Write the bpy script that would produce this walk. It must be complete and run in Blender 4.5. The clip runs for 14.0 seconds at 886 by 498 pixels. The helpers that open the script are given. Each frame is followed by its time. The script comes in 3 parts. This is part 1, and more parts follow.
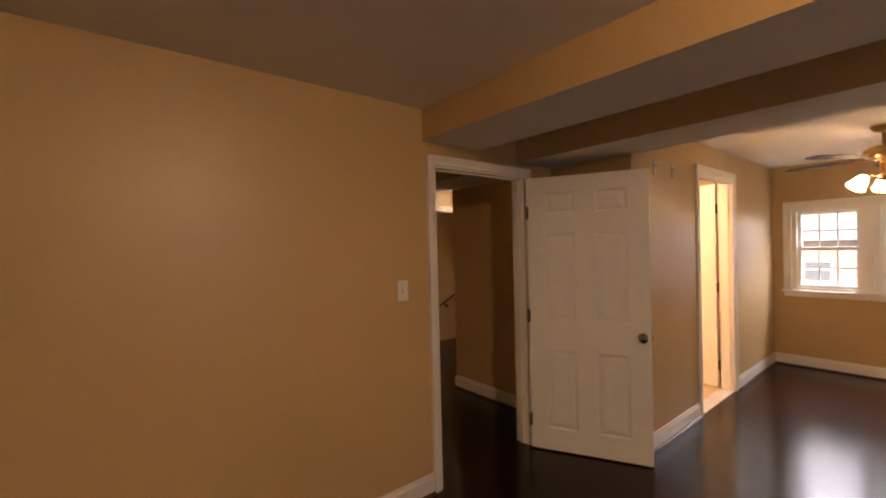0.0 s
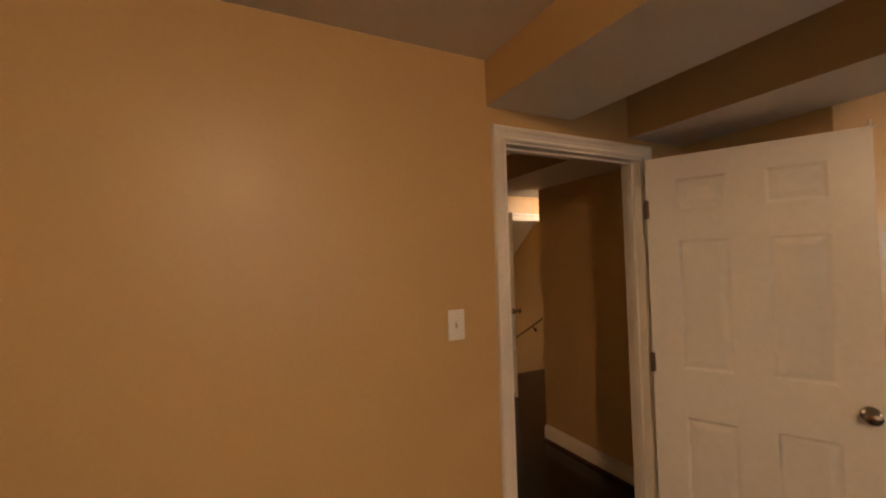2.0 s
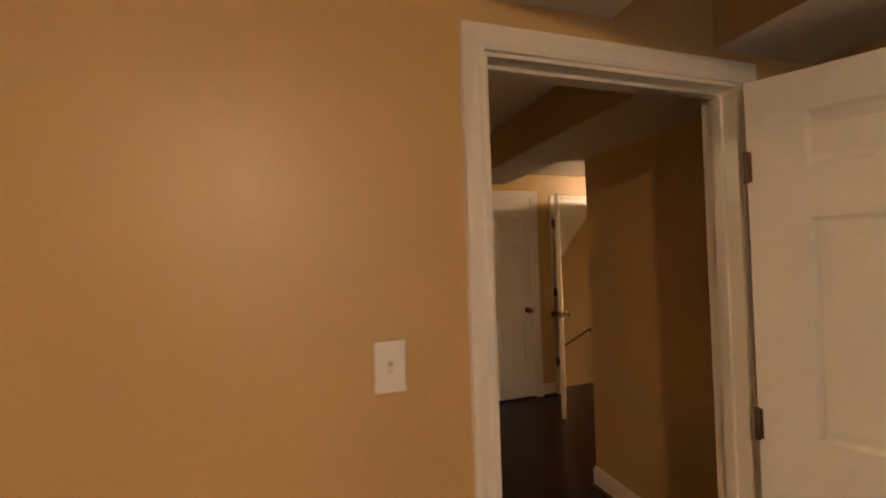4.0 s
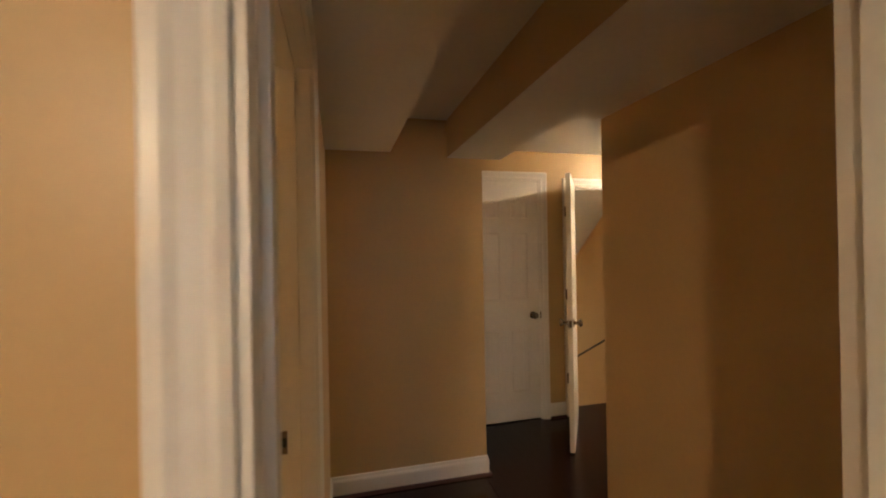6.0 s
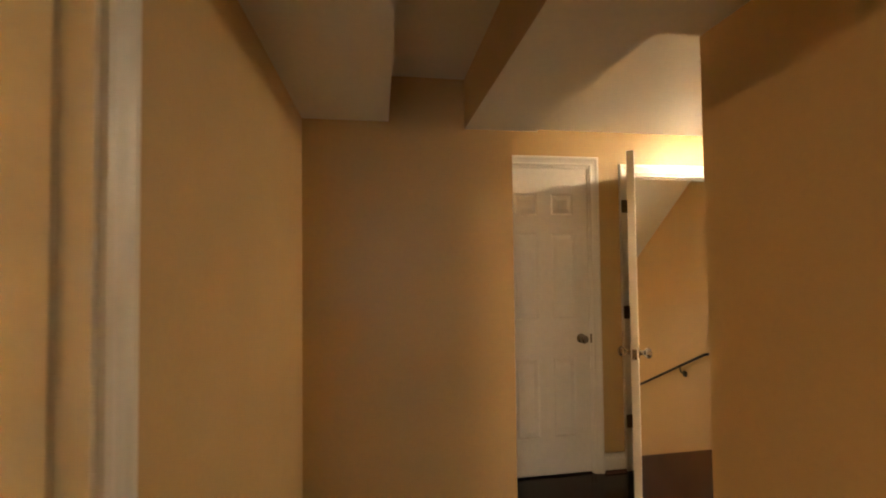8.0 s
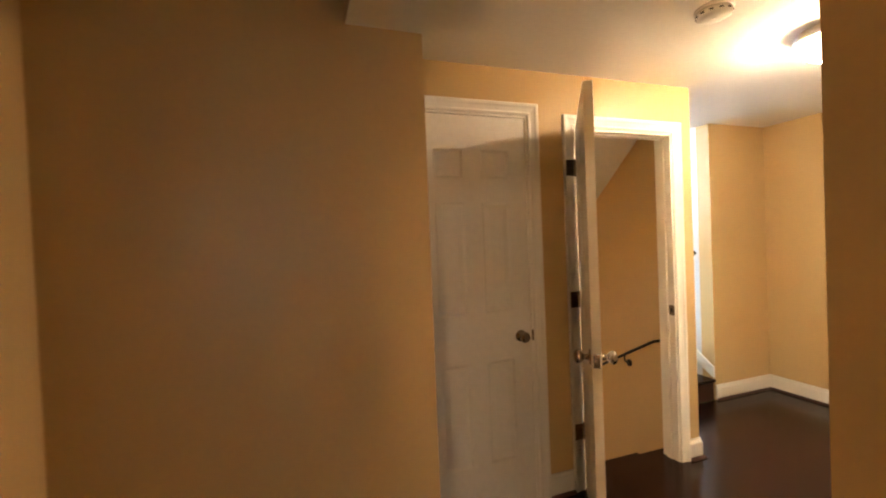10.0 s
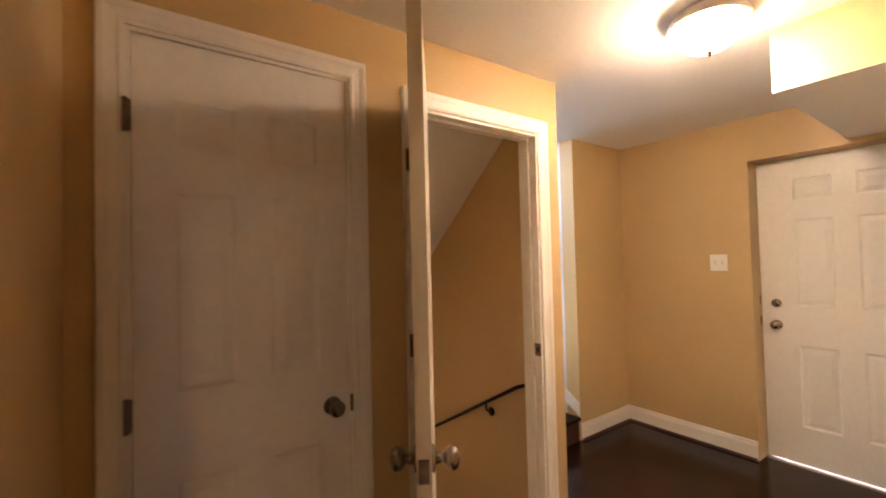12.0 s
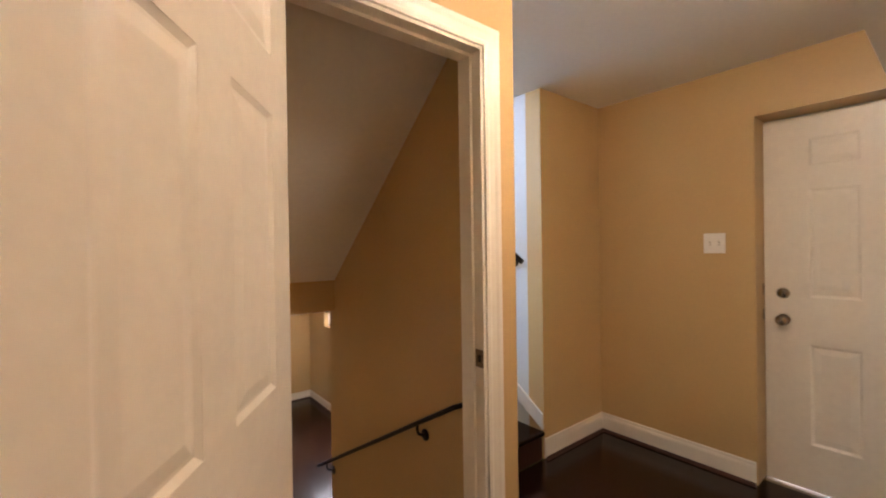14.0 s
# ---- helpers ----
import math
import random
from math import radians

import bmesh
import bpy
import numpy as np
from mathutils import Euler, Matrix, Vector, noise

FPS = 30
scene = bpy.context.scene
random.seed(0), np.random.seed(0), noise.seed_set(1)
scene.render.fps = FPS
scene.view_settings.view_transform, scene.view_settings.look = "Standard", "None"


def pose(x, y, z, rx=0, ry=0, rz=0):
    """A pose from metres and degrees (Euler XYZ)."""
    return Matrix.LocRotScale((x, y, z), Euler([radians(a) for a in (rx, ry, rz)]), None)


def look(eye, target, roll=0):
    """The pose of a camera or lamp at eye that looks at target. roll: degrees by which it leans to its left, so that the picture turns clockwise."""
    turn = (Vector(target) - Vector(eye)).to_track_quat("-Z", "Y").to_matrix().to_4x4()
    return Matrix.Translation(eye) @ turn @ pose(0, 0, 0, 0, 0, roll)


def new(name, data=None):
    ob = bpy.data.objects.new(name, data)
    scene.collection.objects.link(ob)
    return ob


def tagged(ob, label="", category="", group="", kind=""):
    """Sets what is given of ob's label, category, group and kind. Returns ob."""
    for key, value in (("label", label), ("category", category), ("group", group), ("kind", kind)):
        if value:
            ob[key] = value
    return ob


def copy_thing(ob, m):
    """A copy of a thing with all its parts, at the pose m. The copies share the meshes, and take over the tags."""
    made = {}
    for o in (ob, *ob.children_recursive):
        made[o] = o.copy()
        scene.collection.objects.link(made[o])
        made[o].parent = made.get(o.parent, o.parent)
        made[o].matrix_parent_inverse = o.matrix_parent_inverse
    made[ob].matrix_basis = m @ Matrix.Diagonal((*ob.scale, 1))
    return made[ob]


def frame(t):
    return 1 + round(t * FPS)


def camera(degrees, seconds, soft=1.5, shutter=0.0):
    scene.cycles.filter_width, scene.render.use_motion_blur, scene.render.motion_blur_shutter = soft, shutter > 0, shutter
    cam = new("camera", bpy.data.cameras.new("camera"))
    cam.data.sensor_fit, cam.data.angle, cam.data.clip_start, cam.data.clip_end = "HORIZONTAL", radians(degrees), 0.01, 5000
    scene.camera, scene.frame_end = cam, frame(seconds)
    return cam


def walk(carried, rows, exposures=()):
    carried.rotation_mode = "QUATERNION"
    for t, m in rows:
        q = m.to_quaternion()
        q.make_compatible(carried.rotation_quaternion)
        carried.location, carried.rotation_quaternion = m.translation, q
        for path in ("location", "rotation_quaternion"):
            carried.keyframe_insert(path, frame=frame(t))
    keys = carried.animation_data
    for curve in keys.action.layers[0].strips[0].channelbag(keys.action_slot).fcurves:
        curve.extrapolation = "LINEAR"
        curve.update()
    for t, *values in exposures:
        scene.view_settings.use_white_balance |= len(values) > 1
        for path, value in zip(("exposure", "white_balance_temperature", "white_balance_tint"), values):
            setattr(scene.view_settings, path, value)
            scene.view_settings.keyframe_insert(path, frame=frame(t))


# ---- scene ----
cam = camera(94.0, 14.0, soft=2.0, shutter=0.4)
PATH = [
    (0, (-1.609, -2.043, 1.539), (-0.35, -0.489, 1.52), -1.4),
    (0.5, (-1.457, -1.893, 1.53), (-0.265, -0.288, 1.494), -1.4),
    (1, (-1.301, -1.75, 1.528), (-0.193, -0.085, 1.511), -1.8),
    (1.5, (-1.178, -1.601, 1.525), (-0.183, 0.134, 1.549), -1.7),
    (2, (-1.041, -1.454, 1.524), (-0.15, 0.336, 1.59), -1.6),
    (2.5, (-0.866, -1.319, 1.527), (-0.079, 0.518, 1.609), -2.1),
    (3, (-0.716, -1.203, 1.529), (-0.033, 0.675, 1.616), -2.1),
    (5.5, (-0.046, -0.512, 1.517), (0.508, 1.409, 1.483), -1.3),
    (6, (0.070, -0.366, 1.519), (0.561, 1.573, 1.523), -1.0),
    (6.5, (0.197, -0.237, 1.505), (0.58, 1.725, 1.553), -0.8),
    (7, (0.27, -0.091, 1.481), (0.586, 1.882, 1.567), -0.6),
    (7.5, (0.318, 0.09, 1.478), (0.606, 2.068, 1.556), -0.5),
    (10, (0.625, 0.992, 1.456), (1.268, 2.886, 1.422), -2.3),
    (10.5, (0.763, 1.132, 1.46), (1.553, 2.969, 1.454), -2.4),
    (11, (0.883, 1.285, 1.452), (1.805, 3.059, 1.498), -2.5),
    (11.5, (1.028, 1.409, 1.447), (2.073, 3.113, 1.513), -1.9),
    (12, (1.208, 1.537, 1.439), (2.36, 3.171, 1.49), -1.4),
    (12.5, (1.366, 1.69, 1.427), (2.577, 3.281, 1.442), -0.4),
    (13, (1.505, 1.788, 1.398), (2.79, 3.321, 1.397), 0.3),
    (13.5, (1.661, 1.86, 1.407), (2.972, 3.37, 1.374), 0.4),
    (14, (1.809, 1.925, 1.365), (3.05, 3.494, 1.357), -0.8),
]
walk(cam, [(t, look(eye, target, roll)) for t, eye, target, roll in PATH],
     [(0, 1.42, 7250, 27), (3, 1.86, 8100, 25), (5.5, 2.36, 6500, 16), (6, 2.62, 6350, 13), (6.5, 2.95, 6350, 9), (7.5, 3.08, 6650, 9), (10, 2.92, 7200, 16),
      (10.5, 2.84, 7200, 19), (11.5, 2.54, 7150, 25), (12.5, 2.15, 7050, 27), (13, 2.06, 6950, 26), (13.5, 1.98, 6880, 25), (14, 1.78, 6800, 24)])


# ---- world and light ----
ZC = 2.375          # main ceiling
world = bpy.data.worlds.new("World")
scene.world = world
world.use_nodes = True
wn = world.node_tree.nodes
sky = wn.new("ShaderNodeTexSky")
sky.sky_type, sky.sun_disc = "NISHITA", False
sky.sun_elevation, sky.sun_rotation = radians(42), radians(264)
world.node_tree.links.new(sky.outputs[0], wn["Background"].inputs[0])
wn["Background"].inputs[1].default_value = 0.15

sun = new("sun", bpy.data.lights.new("sun", "SUN"))
sun.data.energy, sun.data.angle, sun.data.color = 3.6, radians(0.6), (1, 0.95, 0.88)
sun.matrix_world = look((-10, -1, 9), (0, 0, 0))


def window_light(name, eye, target, sx, sy, watts, colour=(0.80, 0.90, 1.0)):
    """Area lamp that stands in for the daylight of a window."""
    lamp = bpy.data.lights.new(name, "AREA")
    lamp.shape, lamp.size, lamp.size_y, lamp.energy, lamp.color = "RECTANGLE", sx, sy, watts, colour
    ob = new(name, lamp)
    ob.matrix_world = look(eye, target)
    return ob


LAMP_WARM = (1.0, 0.73, 0.43)
# East lamp is added outside, above the window head, to strengthen its daylight.
window_light("window_light_east", (5.45, -1.49, 2.45), (3.2, -1.49, 0.6), 1.5, 1.0, 120)
# South lamp serves an unseen rear window, assumed from cool light on the casings.
window_light("window_light_south", (-0.6, -5.12, 1.45), (-0.6, 0, 1.45), 1.5, 1.1, 2.2, (0.88, 0.94, 1.0))
window_light("window_light_upstairs", (3.5, 6.90, 2.55), (3.5, 3.2, 1.6), 0.8, 1.0, 85, (0.50, 0.72, 1.0))
window_light("window_light_lower", (4.47, 7.90, 0.35), (2.4, 4.4, -0.1), 0.8, 0.45, 40, (0.85, 0.92, 1.0))
DOME_GLOW = 74.0
FAN_GLOW = 13.0


# ---- materials ----
def material(name, colour, rough=0.5, metal=0.0, grain=0.0, scale=30.0, bump=0.0, bump_scale=250.0, stain=0.0, coat=0.0):
    """A surface with colour variation at two scales and fine relief."""
    m = bpy.data.materials.new(name)
    m.use_nodes = True
    n, l = m.node_tree.nodes, m.node_tree.links
    b = n["Principled BSDF"]
    b.inputs["Roughness"].default_value, b.inputs["Metallic"].default_value = rough, metal
    b.inputs["Coat Weight"].default_value = coat
    co = n.new("ShaderNodeTexCoord").outputs["Object"]
    rgb = n.new("ShaderNodeRGB")
    rgb.outputs[0].default_value = (*colour, 1)
    out = rgb.outputs[0]
    for amount, sc in ((grain, scale), (stain, 1.3)):
        if amount:
            t = n.new("ShaderNodeTexNoise")
            t.inputs["Scale"].default_value, t.inputs["Detail"].default_value = sc, 5
            l.new(co, t.inputs["Vector"])
            r = n.new("ShaderNodeMapRange")
            r.inputs[1].default_value, r.inputs[2].default_value = 0.3, 0.7
            r.inputs[3].default_value, r.inputs[4].default_value = 1 - amount, 1 + amount
            l.new(t.outputs["Fac"], r.inputs[0])
            mix = n.new("ShaderNodeVectorMath")
            mix.operation = "SCALE"
            l.new(out, mix.inputs[0]), l.new(r.outputs[0], mix.inputs["Scale"])
            out = mix.outputs[0]
    l.new(out, b.inputs["Base Color"])
    if stain:
        t = n.new("ShaderNodeTexNoise")
        t.inputs["Scale"].default_value, t.inputs["Detail"].default_value = 6.0, 4
        l.new(co, t.inputs["Vector"])
        r = n.new("ShaderNodeMapRange")
        r.inputs[3].default_value, r.inputs[4].default_value = rough - 0.07, rough + 0.07
        l.new(t.outputs["Fac"], r.inputs[0]), l.new(r.outputs[0], b.inputs["Roughness"])
    if bump:
        t = n.new("ShaderNodeTexNoise")
        t.inputs["Scale"].default_value, t.inputs["Detail"].default_value = bump_scale, 3
        l.new(co, t.inputs["Vector"])
        u = n.new("ShaderNodeBump")
        u.inputs["Strength"].default_value, u.inputs["Distance"].default_value = bump, 0.002
        l.new(t.outputs["Fac"], u.inputs["Height"]), l.new(u.outputs[0], b.inputs["Normal"])
    return m


def glow(name, colour, strength):
    m = bpy.data.materials.new(name)
    m.use_nodes = True
    b = m.node_tree.nodes["Principled BSDF"]
    b.inputs["Base Color"].default_value = (0.9, 0.88, 0.82, 1)
    b.inputs["Roughness"].default_value = 0.25
    b.inputs["Emission Color"].default_value = (*colour, 1)
    b.inputs["Emission Strength"].default_value = strength
    return m


def wood_floor(name):
    """Dark cherry boards: long grain, each board its own shade, worn gloss."""
    m = bpy.data.materials.new(name)
    m.use_nodes = True
    n, l = m.node_tree.nodes, m.node_tree.links
    b = n["Principled BSDF"]
    co = n.new("ShaderNodeTexCoord").outputs["Object"]
    info = n.new("ShaderNodeObjectInfo")
    mp = n.new("ShaderNodeMapping")
    mp.inputs["Scale"].default_value = (3, 60, 60)
    l.new(co, mp.inputs["Vector"])
    t = n.new("ShaderNodeTexNoise")
    t.inputs["Scale"].default_value, t.inputs["Detail"].default_value = 1.6, 6
    l.new(mp.outputs[0], t.inputs["Vector"])
    ramp = n.new("ShaderNodeValToRGB")
    ramp.color_ramp.elements[0].position, ramp.color_ramp.elements[0].color = 0.3, (0.006, 0.002, 0.0015, 1)
    ramp.color_ramp.elements[1].position, ramp.color_ramp.elements[1].color = 0.75, (0.024, 0.007, 0.0045, 1)
    l.new(t.outputs["Fac"], ramp.inputs[0])
    r = n.new("ShaderNodeMapRange")
    r.inputs[3].default_value, r.inputs[4].default_value = 0.75, 1.3
    l.new(info.outputs["Random"], r.inputs[0])
    v = n.new("ShaderNodeVectorMath")
    v.operation = "SCALE"
    l.new(ramp.outputs[0], v.inputs[0]), l.new(r.outputs[0], v.inputs["Scale"])
    l.new(v.outputs[0], b.inputs["Base Color"])
    g = n.new("ShaderNodeTexNoise")
    g.inputs["Scale"].default_value, g.inputs["Detail"].default_value = 5, 5
    l.new(co, g.inputs["Vector"])
    rr = n.new("ShaderNodeMapRange")
    rr.inputs[3].default_value, rr.inputs[4].default_value = 0.15, 0.27
    l.new(g.outputs["Fac"], rr.inputs[0]), l.new(rr.outputs[0], b.inputs["Roughness"])
    b.inputs["Specular IOR Level"].default_value = 0.30
    u = n.new("ShaderNodeBump")
    u.inputs["Strength"].default_value, u.inputs["Distance"].default_value = 0.035, 0.002
    l.new(t.outputs["Fac"], u.inputs["Height"]), l.new(u.outputs[0], b.inputs["Normal"])
    return m


def pane_glass():
    m = bpy.data.materials.new("pane_glass")
    m.use_nodes = True
    b = m.node_tree.nodes["Principled BSDF"]
    b.inputs["Transmission Weight"].default_value, b.inputs["Roughness"].default_value, b.inputs["IOR"].default_value = 1.0, 0.0, 1.45
    return m


TAN = material("tan_wall_paint", (0.575, 0.390, 0.182), 0.40, grain=0.02, scale=60, bump=0.10, bump_scale=320, stain=0.05)
WHITE_WALL = material("white_wall_paint", (0.62, 0.65, 0.67), 0.55, grain=0.02, scale=60, bump=0.10, bump_scale=320, stain=0.03)
CEIL = material("ceiling_paint", (0.80, 0.77, 0.72), 0.8, grain=0.02, scale=40, bump=0.14, bump_scale=220, stain=0.03)
TRIM = material("white_trim_paint", (0.80, 0.76, 0.69), 0.32, grain=0.02, scale=50, bump=0.04, bump_scale=120, stain=0.02)
DOOR = material("white_door_paint", (0.78, 0.74, 0.67), 0.34, grain=0.025, scale=35, bump=0.07, bump_scale=140, stain=0.03)
PLASTIC = material("white_plastic", (0.82, 0.79, 0.74), 0.35, grain=0.01, scale=30)
# White plastic with the shade of the toggle slots put into its colour.
SLOT = material("shaded_plastic", (0.58, 0.54, 0.48), 0.5, grain=0.02, scale=30)
FLOOR = wood_floor("dark_cherry_boards")
GAP = material("board_gap", (0.008, 0.004, 0.003), 0.7, grain=0.1, scale=40)
SHOE = material("dark_stained_moulding", (0.045, 0.014, 0.009), 0.35, grain=0.2, scale=60)
RIM = material("pale_brushed_nickel", (0.80, 0.78, 0.74), 0.34, 0.35, grain=0.04, scale=90)
NICKEL = material("brushed_nickel", (0.33, 0.285, 0.235), 0.24, 1.0, grain=0.06, scale=90)
BRONZE = material("dark_bronze", (0.19, 0.14, 0.10), 0.38, 1.0, grain=0.1, scale=70)
IRON = material("black_iron", (0.018, 0.015, 0.014), 0.45, 0.6, grain=0.1, scale=70)
BRASS = material("antique_brass", (0.42, 0.27, 0.12), 0.3, 1.0, grain=0.06, scale=80)
BLADE = material("dark_fan_blade", (0.030, 0.015, 0.010), 0.5, grain=0.2, scale=40)
TILE = material("tan_floor_tile", (0.46, 0.33, 0.19), 0.4, grain=0.08, scale=12, stain=0.06)
DOME = glow("lit_frosted_glass", LAMP_WARM, DOME_GLOW)
DOME_BRIGHT = glow("bright_frosted_glass", (1.0, 0.83, 0.60), 29.0)
DOME_BED = glow("bedroom_frosted_glass", LAMP_WARM, 68.0)
DOME_SIDE = glow("side_room_frosted_glass", (1.0, 0.79, 0.47), 47.0)
HAZE = glow("bright_hazy_sky", (0.78, 0.90, 1.0), 3.6)
SHADE = glow("lit_shade_glass", LAMP_WARM, FAN_GLOW)
GLASS = pane_glass()
BRICK = material("pale_red_brick", (0.52, 0.42, 0.38), 0.85, grain=0.2, scale=20, stain=0.1)
MORTAR = material("pale_mortar", (0.40, 0.36, 0.32), 0.9, grain=0.1, scale=30)
GRASS = material("lawn", (0.08, 0.11, 0.04), 0.95, grain=0.3, scale=8, stain=0.2)
CONCRETE = material("pale_concrete", (0.45, 0.43, 0.40), 0.9, grain=0.08, scale=15, stain=0.08)
ROOF = material("pale_shingle", (0.32, 0.31, 0.30), 0.9, grain=0.2, scale=20)
DARK_PANE = material("far_window_glass", (0.22, 0.24, 0.26), 0.2)


# ---- shapes ----
def bx(bm, x0, x1, y0, y1, z0, z1):
    """A box between two corners."""
    v = [bm.verts.new((x, y, z)) for x in (x0, x1) for y in (y0, y1) for z in (z0, z1)]
    for f in ((0, 1, 3, 2), (4, 6, 7, 5), (0, 4, 5, 1), (2, 3, 7, 6), (0, 2, 6, 4), (1, 5, 7, 3)):
        bm.faces.new([v[i] for i in f])


def finish(name, bm, mat, smooth=False):
    bmesh.ops.recalc_face_normals(bm, faces=bm.faces)
    me = bpy.data.meshes.new(name)
    bm.to_mesh(me)
    bm.free()
    me.materials.append(mat)
    if smooth:
        for p in me.polygons:
            p.use_smooth = True
    return me


def part(name, bm, mat, parent=None, label="", smooth=False):
    ob = new(name, finish(name, bm, mat, smooth))
    ob.parent = parent
    if label:
        ob["label"] = label
    return ob


def structure(name, bm, mat, label, category, smooth=False):
    return tagged(part(name, bm, mat, None, "", smooth), label, category, "", "structure")


def boxes(*rows):
    bm = bmesh.new()
    for r in rows:
        bx(bm, *r)
    return bm


def round_edges(bm, width, segments=2):
    bmesh.ops.bevel(bm, geom=bm.edges[:], offset=width, segments=segments, affect="EDGES", profile=0.6)
    return bm


def lathe(profile, steps=32, axis="z"):
    """A turned body: rows of (radius, height)."""
    bm = bmesh.new()
    rings = []
    for r, h in profile:
        ring = []
        for i in range(steps):
            a = 2 * math.pi * i / steps
            p = (r * math.cos(a), r * math.sin(a), h)
            if axis == "y":
                p = (p[0], p[2], p[1])
            if axis == "x":
                p = (p[2], p[0], p[1])
            ring.append(bm.verts.new(p))
        rings.append(ring)
    for a, b in zip(rings, rings[1:]):
        for i in range(steps):
            bm.faces.new((a[i], a[(i + 1) % steps], b[(i + 1) % steps], b[i]))
    bm.faces.new(rings[0]), bm.faces.new(rings[-1])
    return bm


def tube(points, radius, steps=12):
    """A round bar along points."""
    bm = bmesh.new()
    pts = [Vector(p) for p in points]
    rings = []
    for i, p in enumerate(pts):
        d = (pts[min(i + 1, len(pts) - 1)] - pts[max(i - 1, 0)]).normalized()
        q = d.to_track_quat("Z", "Y")
        rings.append([bm.verts.new(p + q @ Vector((radius * math.cos(2 * math.pi * k / steps), radius * math.sin(2 * math.pi * k / steps), 0))) for k in range(steps)])
    for a, b in zip(rings, rings[1:]):
        for k in range(steps):
            bm.faces.new((a[k], a[(k + 1) % steps], b[(k + 1) % steps], b[k]))
    bm.faces.new(rings[0]), bm.faces.new(rings[-1])
    return bm


def sweep(profile, stations):
    """A profile carried from station to station; a station maps (a, b) of the profile to a point."""
    bm = bmesh.new()
    rings = [[bm.verts.new(f(a, b)) for a, b in profile] for f in stations]
    n = len(profile)
    for r, q in zip(rings, rings[1:]):
        for i in range(n):
            bm.faces.new((r[i], r[(i + 1) % n], q[(i + 1) % n], q[i]))
    bm.faces.new(rings[0]), bm.faces.new(rings[-1])
    return bm


# ---- large structure: walls with their openings ----
LO = -1.3           # lower level's floor
T = 0.12
A_X0, A_X1, A_TOP = -0.012, 0.858, 2.04           # bedroom doorway
L_Y0, L_Y1, L_TOP = 0.12, 0.872, 2.05         # side room doorway
C_X0, C_X1, C_TOP = 1.148, 1.812, 2.125        # closet doorway
S_X0, S_X1, S_TOP = 2.108, 2.838, 2.075       # lower stairs doorway
B_X0, B_X1, B_TOP = 2.385, 3.255, 2.11        # bathroom doorway
F_Y0, F_Y1, F_TOP = 1.735, 2.655, 2.073       # front doorway
YB, XB = -0.655, 1.196                        # bathroom's face and corner in the bedroom
YE, YC = 2.275, 2.985                         # end of the hall, closet wall
XH, YH = 1.293, 1.354                         # hall's side wall and its end
XF, YF = 4.62, 3.605                          # foyer's front wall and back wall
XR, YR = 4.72, -5.2                           # bedroom's window wall and rear wall
XW = -3.7
WZ0, WZ1 = 0.905, 1.875                       # bedroom window
TOPZ = 4.0

structure("wall_bedroom_north", boxes((XW, A_X0 - 0.001, 0, T, 0, ZC), (A_X1 + 0.001, XH + T, 0, T, 0, ZC), (A_X0 - 0.001, A_X1 + 0.001, 0, T, A_TOP, ZC)), TAN,
          "tan painted bedroom wall with a doorway to the hall", "wall")
structure("wall_bath_west", boxes((XB, XB + T, YB + T, 0, 0, ZC), (XH, XH + T, T, YH - T, 0, ZC)), TAN, "tan painted partition between hall and bathroom", "wall")
structure("wall_bath_south", boxes((XB, B_X0, YB, YB + T, 0, ZC), (B_X1, XR, YB, YB + T, 0, ZC), (B_X0, B_X1, YB, YB + T, B_TOP, ZC)), TAN,
          "tan painted bedroom wall with the bathroom doorway", "wall")
structure("wall_bath_north", boxes((XH, XF, YH - T, YH, 0, ZC)), TAN, "tan painted foyer wall", "wall")
structure("wall_hall_west", boxes((-T, 0, L_Y1, YE, 0, ZC), (-T, 0, L_Y0, L_Y1, L_TOP, ZC)), TAN,
          "tan painted hall wall with a doorway to a side room", "wall")
structure("wall_hall_end", boxes((-T, 1.018, YE, YE + T, 0, ZC), (1.018 - T, 1.018, YE + T, YC, 0, ZC)), TAN, "tan painted wall closing the hall", "wall")
structure("wall_closet", boxes((0.898, C_X0, YC, YC + T, 0, ZC), (C_X1, S_X0, YC, YC + T, 0, ZC), (S_X1, 2.998, YC, YC + T, 0, ZC),
                               (C_X0, C_X1, YC, YC + T, C_TOP, ZC), (S_X0, S_X1, YC, YC + T, S_TOP, ZC)), TAN,
          "tan painted foyer wall with closet and stair doorways", "wall")
structure("wall_stairs_between", boxes((2.945, 2.998, YC + T, 4.62, LO, 0.96), (2.945, 2.998, YC + T, 4.74, 0.96, TOPZ)), TAN, "tan painted wall between the two stairs", "wall")
structure("wall_stairs_west", boxes((2.105 - T, 2.103, YC + T, 4.74, LO, ZC)), TAN, "tan painted side wall of the lower stairs", "wall")
structure("wall_front", boxes((XF, 4.92, YH - T, F_Y0, 0, ZC), (XF, 4.92, F_Y1, YF + T, 0, ZC), (XF, 4.92, F_Y0, F_Y1, F_TOP, ZC)), TAN,
          "tan painted front wall with the entrance recess", "wall")
structure("wall_foyer_back", boxes((3.943, XF, YF, YF + T, 0, ZC)), TAN, "tan painted foyer wall beside the upper stairs", "wall")
structure("wall_upper_stairs_east", boxes((3.943, 4.06, YF + T, 7.0, 0.92, TOPZ), (3.943, 4.06, YF + T, 5.2, 0, 0.92), (3.943, 4.06, YF, YF + T, ZC, TOPZ)), WHITE_WALL,
          "white painted wall of the upper stairs", "wall")
